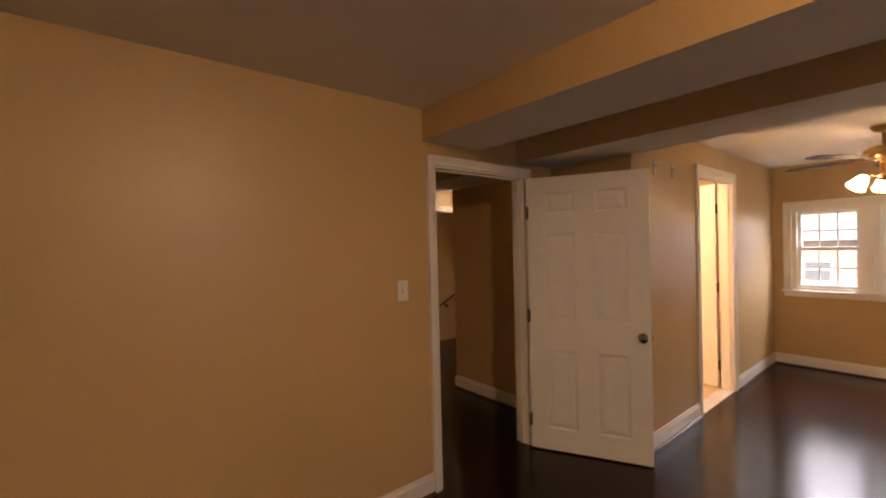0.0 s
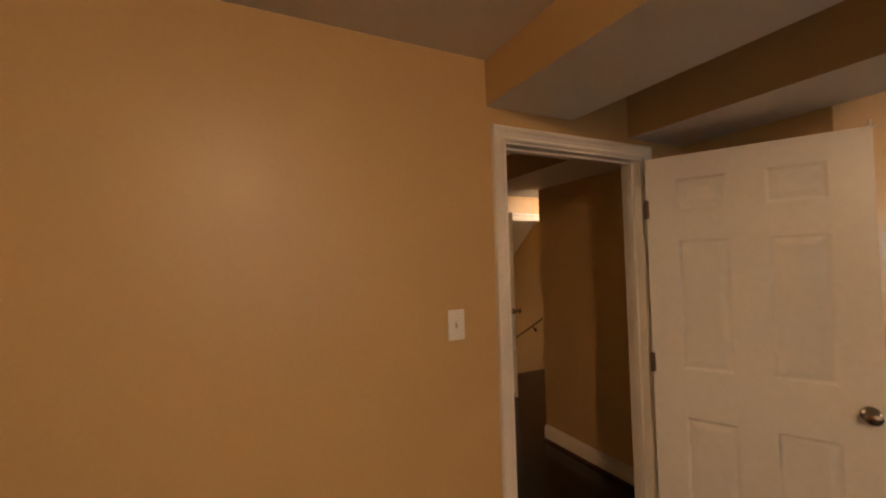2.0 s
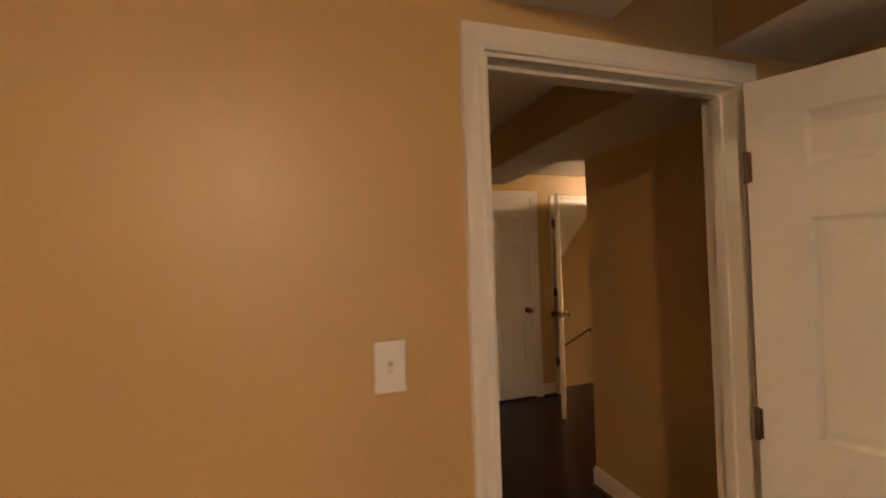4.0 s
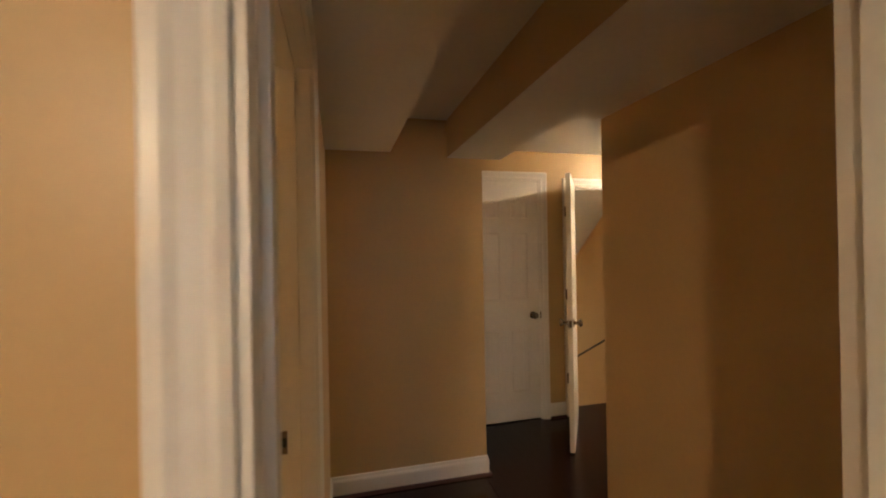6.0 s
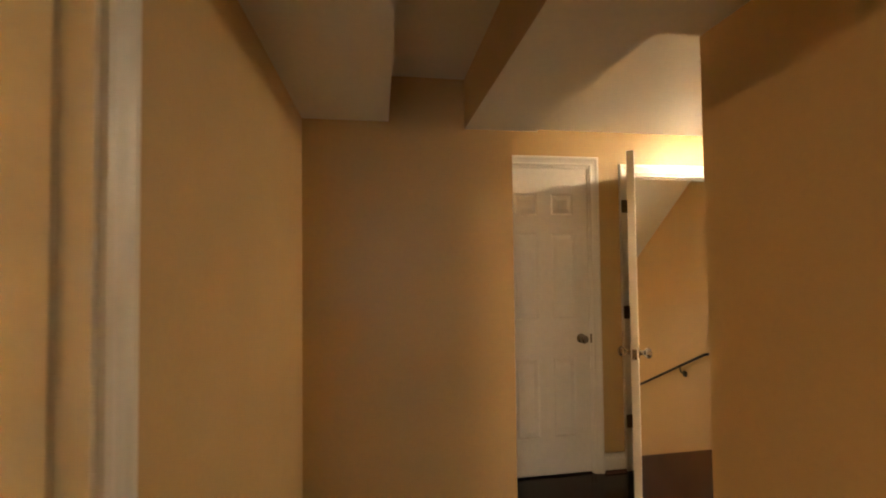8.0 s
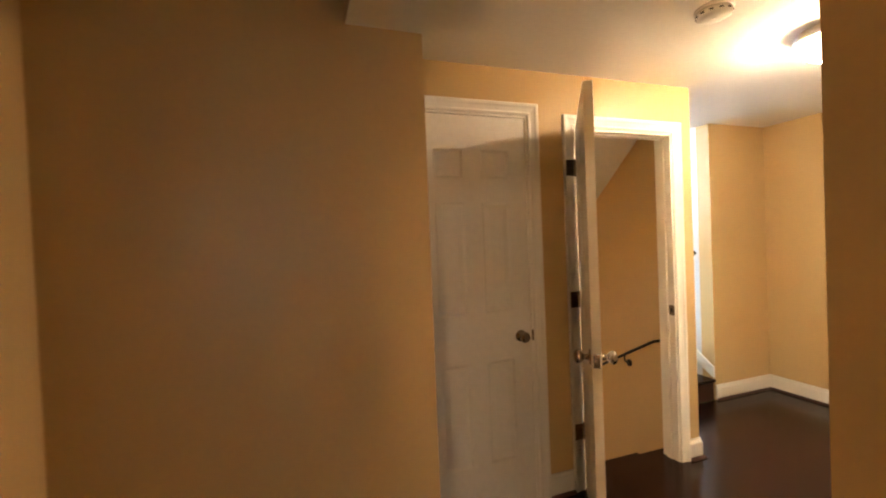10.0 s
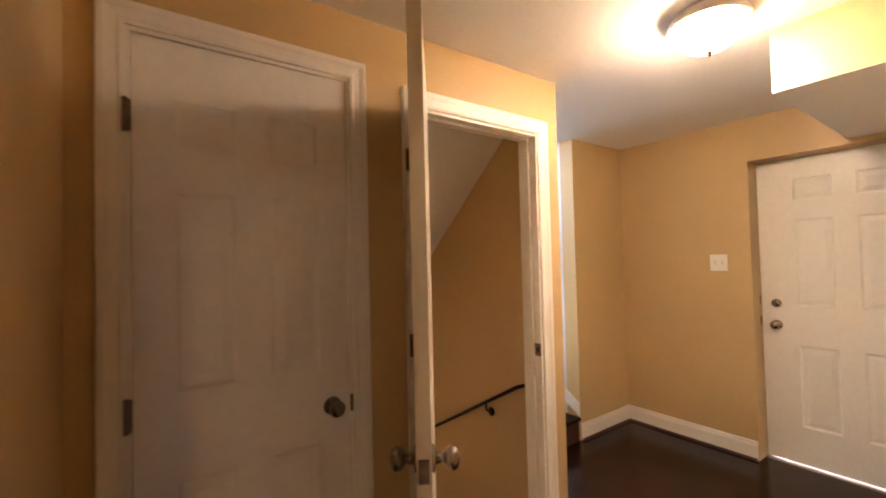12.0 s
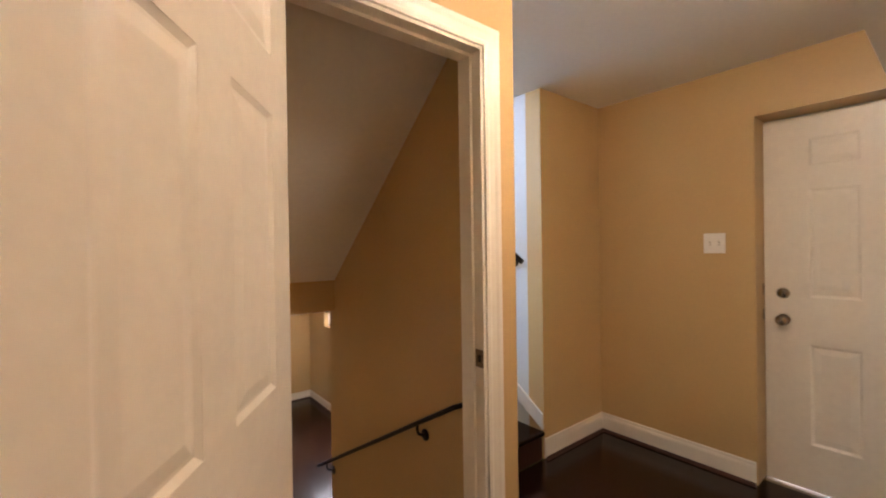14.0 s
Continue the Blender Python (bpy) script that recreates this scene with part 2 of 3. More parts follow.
structure("wall_upper_stairs_west", boxes((2.92, 2.998, 4.74, 7.0, 1.3, TOPZ)), WHITE_WALL, "white painted wall of the upper landing", "wall")
structure("wall_upper_header", boxes((2.998, 3.943, 3.78, 3.90, ZC, TOPZ)), WHITE_WALL, "white painted wall above the upper stairs", "wall")
structure("wall_upper_back", boxes((2.95, 4.06, 7.0, 7.12, 1.3, 2.0), (2.95, 4.06, 7.0, 7.12, 3.1, TOPZ), (2.95, 3.1, 7.0, 7.12, 2.0, 3.1), (3.9, 4.06, 7.0, 7.12, 2.0, 3.1)), WHITE_WALL,
          "white painted wall with the landing window", "wall")
W2Y0, W2Y1 = -2.15, -0.83
structure("wall_bedroom_east", boxes((XR, 5.0, YR, W2Y0, 0, ZC), (XR, 5.0, W2Y1, YB + T, 0, ZC), (XR, 5.0, W2Y0, W2Y1, 0, WZ0), (XR, 5.0, W2Y0, W2Y1, WZ1, ZC)), TAN,
          "tan painted bedroom wall with a double window", "wall")
structure("wall_bedroom_south", boxes((XW, -1.4, YR - 0.25, YR, 0, ZC), (0.2, 5.0, YR - 0.25, YR, 0, ZC), (-1.4, 0.2, YR - 0.25, YR, 0, 0.85), (-1.4, 0.2, YR - 0.25, YR, 2.05, ZC)), TAN,
          "tan painted rear bedroom wall with an assumed window", "wall")
structure("wall_west", boxes((XW - 0.2, XW, YR - 0.25, 4.0, 0, ZC)), TAN, "tan painted outer wall", "wall")
structure("wall_side_room_north", boxes((XW, -T, 3.89, 4.0, 0, ZC), (-T, 0, YE + T, 3.92, 0, ZC)), TAN, "tan painted wall of the side room", "wall")
structure("wall_bath_east", boxes((XR, 4.92, YB + T, YH - T, 0, ZC)), TAN, "tan painted bathroom wall", "wall")
structure("wall_closet_back", boxes((0.0, 1.98, 3.8, 3.92, 0, ZC)), TAN, "tan painted closet wall", "wall")
# lower level
structure("wall_lower_north", boxes((-0.5, 4.8, 9.28, 9.4, LO, 0.92)), TAN, "tan painted lower room wall", "wall")
structure("wall_lower_east", boxes((4.53, 4.8, 4.62, 7.45, LO, 0.92), (4.53, 4.8, 8.60, 9.28, LO, 0.92), (4.53, 4.8, 7.45, 8.60, LO, 0.07), (4.53, 4.8, 7.45, 8.60, 0.62, 0.92)), TAN,
          "tan painted lower room wall with a small window", "wall")
structure("wall_lower_west", boxes((-0.62, -0.5, 4.6, 9.4, LO, 0.92)), TAN, "tan painted lower room wall", "wall")
structure("wall_lower_south", boxes((-0.5, 2.103, 4.62, 4.74, LO, 0.92), (2.998, 4.53, 4.62, 4.74, LO, 0.92)), TAN, "tan painted lower room wall", "wall")

# ceilings and dropped soffits
structure("ceiling", boxes((XW - 0.2, 5.0, YR - 0.25, YC + T, ZC, ZC + 0.2), (2.998, 3.943, YC + T, 3.78, ZC, ZC + 0.2), (3.943, 4.92, YC + T, YF + T, ZC, ZC + 0.2),
                           (XW - 0.2, 2.945, YC + T, 4.0, ZC, ZC + 0.2)), CEIL, "flat off-white painted plaster ceiling", "ceiling")
structure("ceiling_upper", boxes((2.9, 4.1, 3.7, 7.2, TOPZ, TOPZ + 0.1)), CEIL, "white ceiling over the upper stairs", "ceiling")
structure("ceiling_lower", boxes((-0.62, 2.998, 4.74, 9.4, 0.92, 1.28), (2.998, 4.8, 5.2, 9.4, 0.92, 1.28), (2.998, 4.8, 4.6, 5.2, 0.92, 1.0)), CEIL, "off-white lower room ceiling", "ceiling")


def soffit(name, rows):
    """A dropped box along the ceiling: tan sides, off-white underside."""
    ob = structure(name, boxes(*rows), TAN, "dropped soffit with tan sides and an off-white underside", "soffit")
    ob.data.materials.append(CEIL)
    for p in ob.data.polygons:
        if p.normal.z < -0.5:
            p.material_index = 1
    return ob


soffit("soffit_1", [(-0.095, 0.388, YR, 0, 2.180, ZC)])
soffit("soffit_2", [(0.765, XB, YR, -0.0, 2.135, ZC)])
soffit("soffit_3", [(0.0, 0.402, T, YE, 2.150, ZC)])
soffit("soffit_4", [(0.776, 1.15, T, YE, 2.128, ZC), (1.15, XH, T, YH, 2.128, ZC)])
soffit("soffit_5", [(3.352, XF, YH, 2.139, 2.105, ZC)])

bm = bmesh.new()
v = [bm.verts.new((x, y, z)) for x in (2.103, 2.945) for y, z in ((YC + T, ZC - 0.002), (YC + T, 2.36), (4.53, 1.157), (4.53, 0.955), (4.735, 0.955), (4.735, ZC - 0.002))]
bm.faces.new(v[:6]), bm.faces.new(v[6:])
for i in range(6):
    bm.faces.new((v[i], v[(i + 1) % 6], v[6 + (i + 1) % 6], v[6 + i]))
ob = structure("ceiling_stair_slope", bm, CEIL, "sloped off-white ceiling over the lower stairs ending in a tan header", "ceiling")
ob.data.materials.append(TAN)
for p in ob.data.polygons:
    if p.normal.y < -0.95:
        p.material_index = 1

# floors
structure("floor", boxes((XW - 0.2, 5.0, YR - 0.25, YC + T, -0.2, -0.012), (2.998, 4.92, YC + T, YF, -0.2, -0.012), (XW - 0.2, 2.0, YC + T, 4.0, -0.2, -0.012)), GAP,
          "dark cherry hardwood floor of long narrow boards", "floor")
structure("floor_lower", boxes((-0.62, 4.8, 4.6, 9.4, LO - 0.2, LO), (1.9, 3.1, 3.0, 4.6, LO - 0.2, LO)), FLOOR, "dark cherry hardwood floor of the lower room", "floor")
structure("floor_upper", boxes((2.998, 3.943, 5.19, 7.0, 1.0, 1.3)), FLOOR, "dark hardwood floor of the upper landing", "floor")


# ---- stairs ----
def staircase(name, x0, x1, y, rise, run, count, z, label):
    """Treads with a rounded nosing and risers; rise below nought goes down."""
    root = tagged(new(name), label, "stairs")
    root.location = ((x0 + x1) / 2, y, z)
    w = (x1 - x0) / 2
    for i in range(count):
        h = rise * (i + 1)
        y0 = run * i
        if rise > 0:
            part("riser", boxes((-w, w, y0, y0 + 0.018, h - rise, h - 0.026)), SHOE, root)
            if i < count - 1:
                part("tread", round_edges(boxes((-w, w, y0 - 0.025, y0 + run + 0.0, h - 0.026, h)), 0.008), FLOOR, root)
        else:
            part("riser", boxes((-w, w, y0, y0 + 0.018, h, h - rise - 0.026)), SHOE, root)
            if i < count - 1:
                part("tread", round_edges(boxes((-w, w, y0 + 0.018, y0 + run + 0.043, h - 0.026, h)), 0.008), FLOOR, root)
    return root


staircase("staircase", 3.000, 3.928, YF + 0.005, 1.3 / 7, 0.265, 7, 0, "dark hardwood stairs with dark risers climbing from the foyer")
staircase("staircase", 2.105, 2.943, 3.16, LO / 7, 0.263, 7, 0, "dark hardwood stairs going down behind the open door")
structure("floor_stair_head", boxes((S_X0, 2.943, YC + 0.01, 3.16, -0.2, 0.0)), FLOOR, "dark hardwood landing at the head of the lower stairs", "floor")

bm = bmesh.new()
slope = (1.3 / 7) / 0.265
ys = (YF + 0.002, YF + 0.002, YF + 1.6, YF + 1.6)
zs = (0.19, 0.285, 0.285 + 1.598 * slope, 0.10 + 1.598 * slope)
v = [bm.verts.new((x, y, z)) for x in (3.930, 3.942) for y, z in zip(ys, zs)]
bm.faces.new(v[:4]), bm.faces.new(v[4:])
for i in range(4):
    bm.faces.new((v[i], v[(i + 1) % 4], v[4 + (i + 1) % 4], v[4 + i]))
structure("trim_stair_skirt", bm, TRIM, "white painted stair skirt board along the upper stairs", "skirting")

# ---- trim: casings and baseboards ----
CASING = ((0, 0), (0, 0.010), (0.010, 0.013), (0.018, 0.011), (0.036, 0.014), (0.046, 0.018), (0.058, 0.018), (0.062, 0.015), (0.062, 0))
BASE = ((0, 0.006), (0.012, 0.006), (0.014, 0.094), (0.012, 0.104), (0.008, 0.112), (0.007, 0.124), (0.003, 0.130), (0, 0.130))
QUARTER = ((0, 0), (0.018, 0), (0.0175, 0.007), (0.014, 0.013), (0.008, 0.017), (0, 0.018))


def casing(name, a0, a1, top, place, width, label):
    """Moulded frame on one face of a doorway. place(along, out, z) puts a point on the wall."""
    k = width / 0.062
    rows = [lambda a, b: place(a0 - a * k, b, 0.0), lambda a, b: place(a0 - a * k, b, top + a * k), lambda a, b: place(a1 + a * k, b, top + a * k), lambda a, b: place(a1 + a * k, b, 0.0)]
    return structure(name, sweep(CASING, rows), TRIM, label, "door casing")


def on_y(y, s):
    """A wall face at y whose outward side is s."""
    return lambda a, b, z: (a, y + s * b, z)


def on_x(x, s):
    return lambda a, b, z: (x + s * b, a, z)


def jamb(name, a0, a1, top, depth0, depth1, along, label, stop=0.0):
    """Lining boards of an opening, with stops."""
    t = 0.012
    rows = []
    for lo, hi, z0, z1 in ((a0, a0 + t, 0, top), (a1 - t, a1, 0, top), (a0 + t, a1 - t, top - t, top)):
        rows.append((lo, hi, depth0, depth1, z0, z1))
    if stop:
        s0, s1 = stop, stop + 0.035
        for lo, hi, z0, z1 in ((a0 + t, a0 + t + 0.011, 0, top - t), (a1 - t - 0.011, a1 - t, 0, top - t), (a0 + t + 0.011, a1 - t - 0.011, top - t - 0.011, top - t)):
            rows.append((lo, hi, s0, s1, z0, z1))
    if along == "y":
        rows = [(c, d, a, b, e, f) for a, b, c, d, e, f in rows]
    return structure(name, boxes(*rows), TRIM, label, "door frame")


WF = "white painted moulded casing round a doorway"
casing("trim_door_1", A_X0, A_X1, A_TOP, on_y(0, -1), 0.062, WF)
jamb("door_frame_1", A_X0, A_X1, A_TOP, 0.0, T, "x", "white painted bedroom door frame with stops", 0.045)
structure("trim_door_2", sweep(CASING, [lambda a, b: (b, L_Y0, L_TOP + a), lambda a, b: (b, L_Y1 + a, L_TOP + a), lambda a, b: (b, L_Y1 + a, 0.0)]), TRIM,
          "white painted moulded casing round a doorway in the hall corner", "door casing")
jamb("door_frame_2", L_Y0, L_Y1, L_TOP, -T, 0.0, "y", "white painted side room door frame with stops", -0.075)
casing("trim_door_4", C_X0, C_X1, C_TOP, on_y(YC, -1), 0.065, WF)
jamb("door_frame_3", C_X0, C_X1, C_TOP, YC, YC + T, "x", "white painted closet door frame", 0.055)
casing("trim_door_5", S_X0, S_X1, S_TOP, on_y(YC, -1), 0.070, WF)
jamb("door_frame_4", S_X0, S_X1, S_TOP, YC, YC + T, "x", "white painted stair door frame with stops", YC + 0.045)
casing("trim_door_6", B_X0, B_X1, B_TOP, on_y(YB, -1), 0.070, WF)
jamb("door_frame_5", B_X0, B_X1, B_TOP, YB, YB + T, "x", "white painted bathroom door frame", YB + 0.03)


def baseboard(points):
    """A moulded baseboard and its dark shoe along a line; the room lies to the left of the way."""
    pts = [Vector(p) for p in points]
    stations, n = [], len(pts)
    for i, p in enumerate(pts):
        d0 = (pts[i] - pts[i - 1]).normalized() if i else (pts[1] - pts[0]).normalized()
        d1 = (pts[i + 1] - pts[i]).normalized() if i < n - 1 else d0
        n0, n1 = Vector((-d0.y, d0.x, 0)), Vector((-d1.y, d1.x, 0))
        m = (n0 + n1) / (1 + n0.dot(n1))
        stations.append((p, m))
    for prof, mat, nm, lab, cat, off in ((BASE, TRIM, "baseboard", "white painted moulded baseboard", "baseboard", 0.0),
                                         (QUARTER, SHOE, "trim_shoe", "dark stained quarter-round shoe moulding", "moulding", 0.0135)):
        fs = [(lambda a, b, p=p, m=m: p + m * (a + off) + Vector((0, 0, b))) for p, m in stations]
        structure(nm, sweep(prof, fs), mat, lab, cat)


G = 0.002
baseboard([(A_X0 - 0.06, -G + 0.002, 0), (XW, 0, 0), (XW, YR, 0), (XR, YR, 0), (XR, YB, 0), (B_X1 + 0.074, YB, 0)])
baseboard([(B_X0 - 0.074, YB, 0), (XB, YB, 0), (XB, 0, 0), (A_X1 + 0.06, 0, 0)])
baseboard([(A_X1 + 0.005, T, 0), (XH, T, 0), (XH, YH, 0), (XF, YH, 0), (XF, F_Y0 - 0.0, 0)])
baseboard([(XF, F_Y1 + 0.005, 0), (XF, YF, 0), (3.946, YF, 0)])
baseboard([(2.998, YC + 0.30, 0), (2.998, YC, 0), (S_X1 + 0.073, YC, 0)])
baseboard([(S_X0 - 0.073, YC, 0), (C_X1 + 0.068, YC, 0)])
baseboard([(C_X0 - 0.067, YC, 0), (1.018, YC, 0), (1.018, YE, 0), (0, YE, 0), (0, L_Y1 + 0.065, 0)])
baseboard([(-T, L_Y1 + 0.065, 0), (-T, 3.89, 0), (XW, 3.89, 0), (XW, T, 0), (-T, T, 0)])
baseboard([(4.53, 4.74, LO), (4.53, 9.28, LO), (-0.5, 9.28, LO)])


# ---- doors ----
def knob(parent, x, z, y_face, side, mat, big=1.0):
    """Round knob on a rosette, out of the door's face."""
    prof = [(0.032, 0), (0.031, 0.006), (0.014, 0.009), (0.011, 0.026), (0.018, 0.032), (0.027, 0.042), (0.029, 0.052), (0.024, 0.062), (0.012, 0.067), (0.001, 0.068)]
    ob = part("knob", lathe([(r * big, side * h) for r, h in prof], 24, "y"), mat, parent, "round satin metal knob", True)
    ob.location = (x, y_face, z)
    return ob


def six_panel_door(name, w, h, label, zs, st, mu, knob_side=1, hinges=True, swing=1, knob_z=0.93, metal=NICKEL, hinge_metal=BRONZE, two_knobs=True, hinge_side=-1, hinge_zs=(0.22, 1.02, 1.83), knob_in=0.065):
    """A six-panel leaf: stiles and rails, six raised panels, knobs, hinges. Origin: hinge edge at the floor, leaf along +x, face at y -t/2."""
    root = tagged(new(name), label, "door", kind="structure")
    t = 0.036
    pw = (w - 2 * st - mu) / 2
    xs = ((st, st + pw), (st + pw + mu, w - st))
    bm = boxes((0, st, -t / 2, t / 2, 0, h), (w - st, w, -t / 2, t / 2, 0, h), (st + pw, st + pw + mu, -t / 2, t / 2, zs[0][0], zs[2][1]))
    for z0, z1 in ((0, zs[0][0]), (zs[2][1], h)):
        bx(bm, st, w - st, -t / 2, t / 2, z0, z1)
    for x0, x1 in xs:
        for z0, z1 in ((zs[0][1], zs[1][0]), (zs[1][1], zs[2][0])):
            bx(bm, x0, x1, -t / 2, t / 2, z0, z1)
    part("leaf", bm, DOOR, root)
    for x0, x1 in xs:
        for z0, z1 in zs:
            bm = bmesh.new()
            for s in (-1, 1):
                rings = []
                for d, y in ((0, t / 2 - 0.0005), (0.005, t / 2 - 0.003), (0.012, t / 2 - 0.0065), (0.018, t / 2 - 0.0065), (0.044, t / 2 - 0.0015)):
                    rings.append([bm.verts.new((a, s * y, b)) for a, b in ((x0 + d, z0 + d), (x1 - d, z0 + d), (x1 - d, z1 - d), (x0 + d, z1 - d))])
                for r, q in zip(rings, rings[1:]):
                    for i in range(4):
                        bm.faces.new((r[i], r[(i + 1) % 4], q[(i + 1) % 4], q[i]))
                bm.faces.new(rings[-1])
            part("panel", bm, DOOR, root)
    kx = w - knob_in
    sides = (-1, 1) if two_knobs else (-1,)
    for s in sides:
        knob(root, kx, knob_z, s * t / 2, s, metal)
    latch = part("latch_plate", round_edges(boxes((w - 0.0005, w + 0.0015, -0.013, 0.013, knob_z - 0.028, knob_z + 0.028)), 0.0006, 1), metal, root, "small metal latch plate")
    part("latch_bolt", round_edges(boxes((w, w + 0.010, -0.006, 0.006, knob_z - 0.008, knob_z + 0.008)), 0.002), metal, latch)
    if hinges:
        for z in hinge_zs:
            hg = part("hinge", boxes((-0.003, 0.0005, -t / 2 + 0.002, t / 2 - 0.004, z - 0.045, z + 0.045)), hinge_metal, root, "dark metal butt hinge")
            b = lathe([(0.006, -0.048), (0.007, -0.046), (0.007, 0.046), (0.006, 0.048)], 12)
            pn = part("hinge_pin", b, hinge_metal, hg, "", True)
            pn.location = (-0.002, hinge_side * (t / 2 + 0.005), z)
            part("hinge_leaf", boxes((-0.006, 0.012, hinge_side * (t / 2 + 0.0002), hinge_side * (t / 2 + 0.002), z - 0.045, z + 0.045)), hinge_metal, hg)
    return root


def place_door(ob, hx, hy, ex, ey, z=0.012):
    """Hinge edge at (hx, hy), free edge towards (ex, ey)."""
    ob.matrix_world = pose(hx, hy, z, 0, 0, math.degrees(math.atan2(ey - hy, ex - hx)))


LOW_PANELS = ((0.160, 0.735), (0.965, 1.590), (1.735, 1.890))
HIGH_PANELS = ((0.250, 0.795), (1.055, 1.645), (1.770, 1.920))
d = six_panel_door("door_1", 0.820, 2.006, "white six-panel bedroom door standing open into the bedroom", LOW_PANELS, 0.135, 0.14, knob_z=0.868, hinge_side=-1, hinge_zs=(0.211, 0.985, 1.751), knob_in=0.052)
place_door(d, 0.842, -0.032, 1.3037, -0.919)
d = six_panel_door("door_2", C_X1 - C_X0 - 0.028, C_TOP - 0.0265, "white six-panel closet door, shut", HIGH_PANELS, 0.105, 0.10, knob_z=0.915, two_knobs=False, hinge_side=-1, hinge_zs=(0.20, 1.018, 1.853))
place_door(d, C_X0 + 0.014, YC + 0.026, C_X1, YC + 0.026)
for ch in d.children:
    if ch.name.startswith("hinge"):
        ch.location = (-0.012, -0.020, 0)
d = six_panel_door("door_3", 0.735, S_TOP - 0.02, "white six-panel door standing open at the lower stairs", HIGH_PANELS, 0.11, 0.11, knob_z=0.945, hinge_side=-1, hinge_zs=(0.333, 1.088, 1.833))
place_door(d, 2.124, 2.956, 1.720, 2.360)
for z in (0.345, 1.100, 1.845):
    hg = part("hinge_plate", round_edges(boxes((2.044, 2.092, YC - 0.0225, YC - 0.0175, z - 0.045, z + 0.045)), 0.001, 1), BRONZE, d, "dark metal hinge plate folded on the casing")
    hg.matrix_parent_inverse = d.matrix_world.inverted()
d = six_panel_door("door_4", B_X1 - B_X0 - 0.03, B_TOP - 0.03, "white six-panel bathroom door standing open inwards", HIGH_PANELS, 0.13, 0.12, knob_z=0.945, hinge_side=-1)
place_door(d, B_X1 - 0.016, YB + T + 0.02, B_X1 + 0.02, YB + 1.2)
d = six_panel_door("door_5", F_Y1 - F_Y0 - 0.008, 2.045, "white six-panel entrance door, shut, daylight under it", HIGH_PANELS, 0.20, 0.11, knob_z=0.922, hinges=False, two_knobs=False, knob_in=0.086)


def deadbolt(parent, x, z, y):
    ob = part("deadbolt", lathe([(0.030, 0), (0.029, -0.008), (0.022, -0.012), (0.020, -0.016), (0.001, -0.017)], 24, "y"), NICKEL, parent, "round satin metal deadbolt", True)
    ob.location = (x, y, z)
    part("thumb_turn", round_edges(boxes((-0.004, 0.004, -0.034, -0.014, -0.014, 0.014)), 0.002), NICKEL, ob)


FRONT_DOOR = d
FRONT_DOOR.matrix_world = pose(XF + 0.165, F_Y0 + 0.004, 0.009, 0, 0, 90) @ Matrix.Scale(-1, 4, (0, 1, 0))
deadbolt(FRONT_DOOR, F_Y1 - F_Y0 - 0.094, 1.070, -0.018)
structure("door_sill", round_edges(boxes((XF + 0.10, 4.92, F_Y0 + 0.001, F_Y1 - 0.001, -0.02, 0.001)), 0.002), NICKEL, "worn metal threshold under the entrance door", "threshold")
structure("door_frame_6", boxes((XF + 0.185, XF + 0.215, F_Y0, F_Y0 + 0.02, 0, F_TOP), (XF + 0.185, XF + 0.215, F_Y1 - 0.02, F_Y1, 0, F_TOP), (XF + 0.185, XF + 0.215, F_Y0 + 0.02, F_Y1 - 0.02, F_TOP - 0.02, F_TOP)), TRIM,
          "white painted stop of the entrance door", "door frame")


def strike(name, x, y, z, along, label="small bronze strike plate on a white door frame"):
    """Strike plate on a jamb; a near-black box gives the shade of its opening."""
    root = tagged(new(name), label, "strike plate")
    root.location = (x, y, z)
    if along == "x":
        part("plate", round_edges(boxes((-0.0018, 0.0005, -0.02, 0.02, -0.032, 0.032)), 0.0006, 1), BRONZE, root)
        part("hole_shade", boxes((-0.0022, -0.0006, -0.009, 0.009, -0.013, 0.013)), GAP, root)
    else:
        part("plate", round_edges(boxes((-0.022, 0.022, -0.0018, 0.0005, -0.032, 0.032)), 0.0006, 1), BRONZE, root)
        part("hole_shade", boxes((-0.010, 0.010, -0.0022, -0.0006, -0.013, 0.013)), GAP, root)
    return root


strike("strike_plate", S_X1 - 0.012, YC + 0.022, 0.965, "x")
strike("strike_plate", -0.088, L_Y1 - 0.012, 0.99, "y")


def keeper(x, y, z, size, label):
    """Lip of a strike plate showing at a shut door's edge."""
    root = tagged(new("strike_plate"), label, "strike plate")
    root.location = (x, y, z)
    part("plate", round_edges(boxes((-size[0], size[0], -size[1], size[1], -0.030, 0.030)), 0.0008, 1), BRONZE, root)
    return root


keeper(C_X1 - 0.008, YC - 0.0005, 0.925, (0.006, 0.0015), "small bronze strike plate at the closet door edge")
keeper(XF + 0.135, F_Y1 - 0.001, 0.950, (0.010, 0.0015), "small bronze strike plate beside the entrance knob")
keeper(XF + 0.135, F_Y1 - 0.001, 1.095, (0.008, 0.0015), "small bronze strike plate beside the entrance deadbolt")


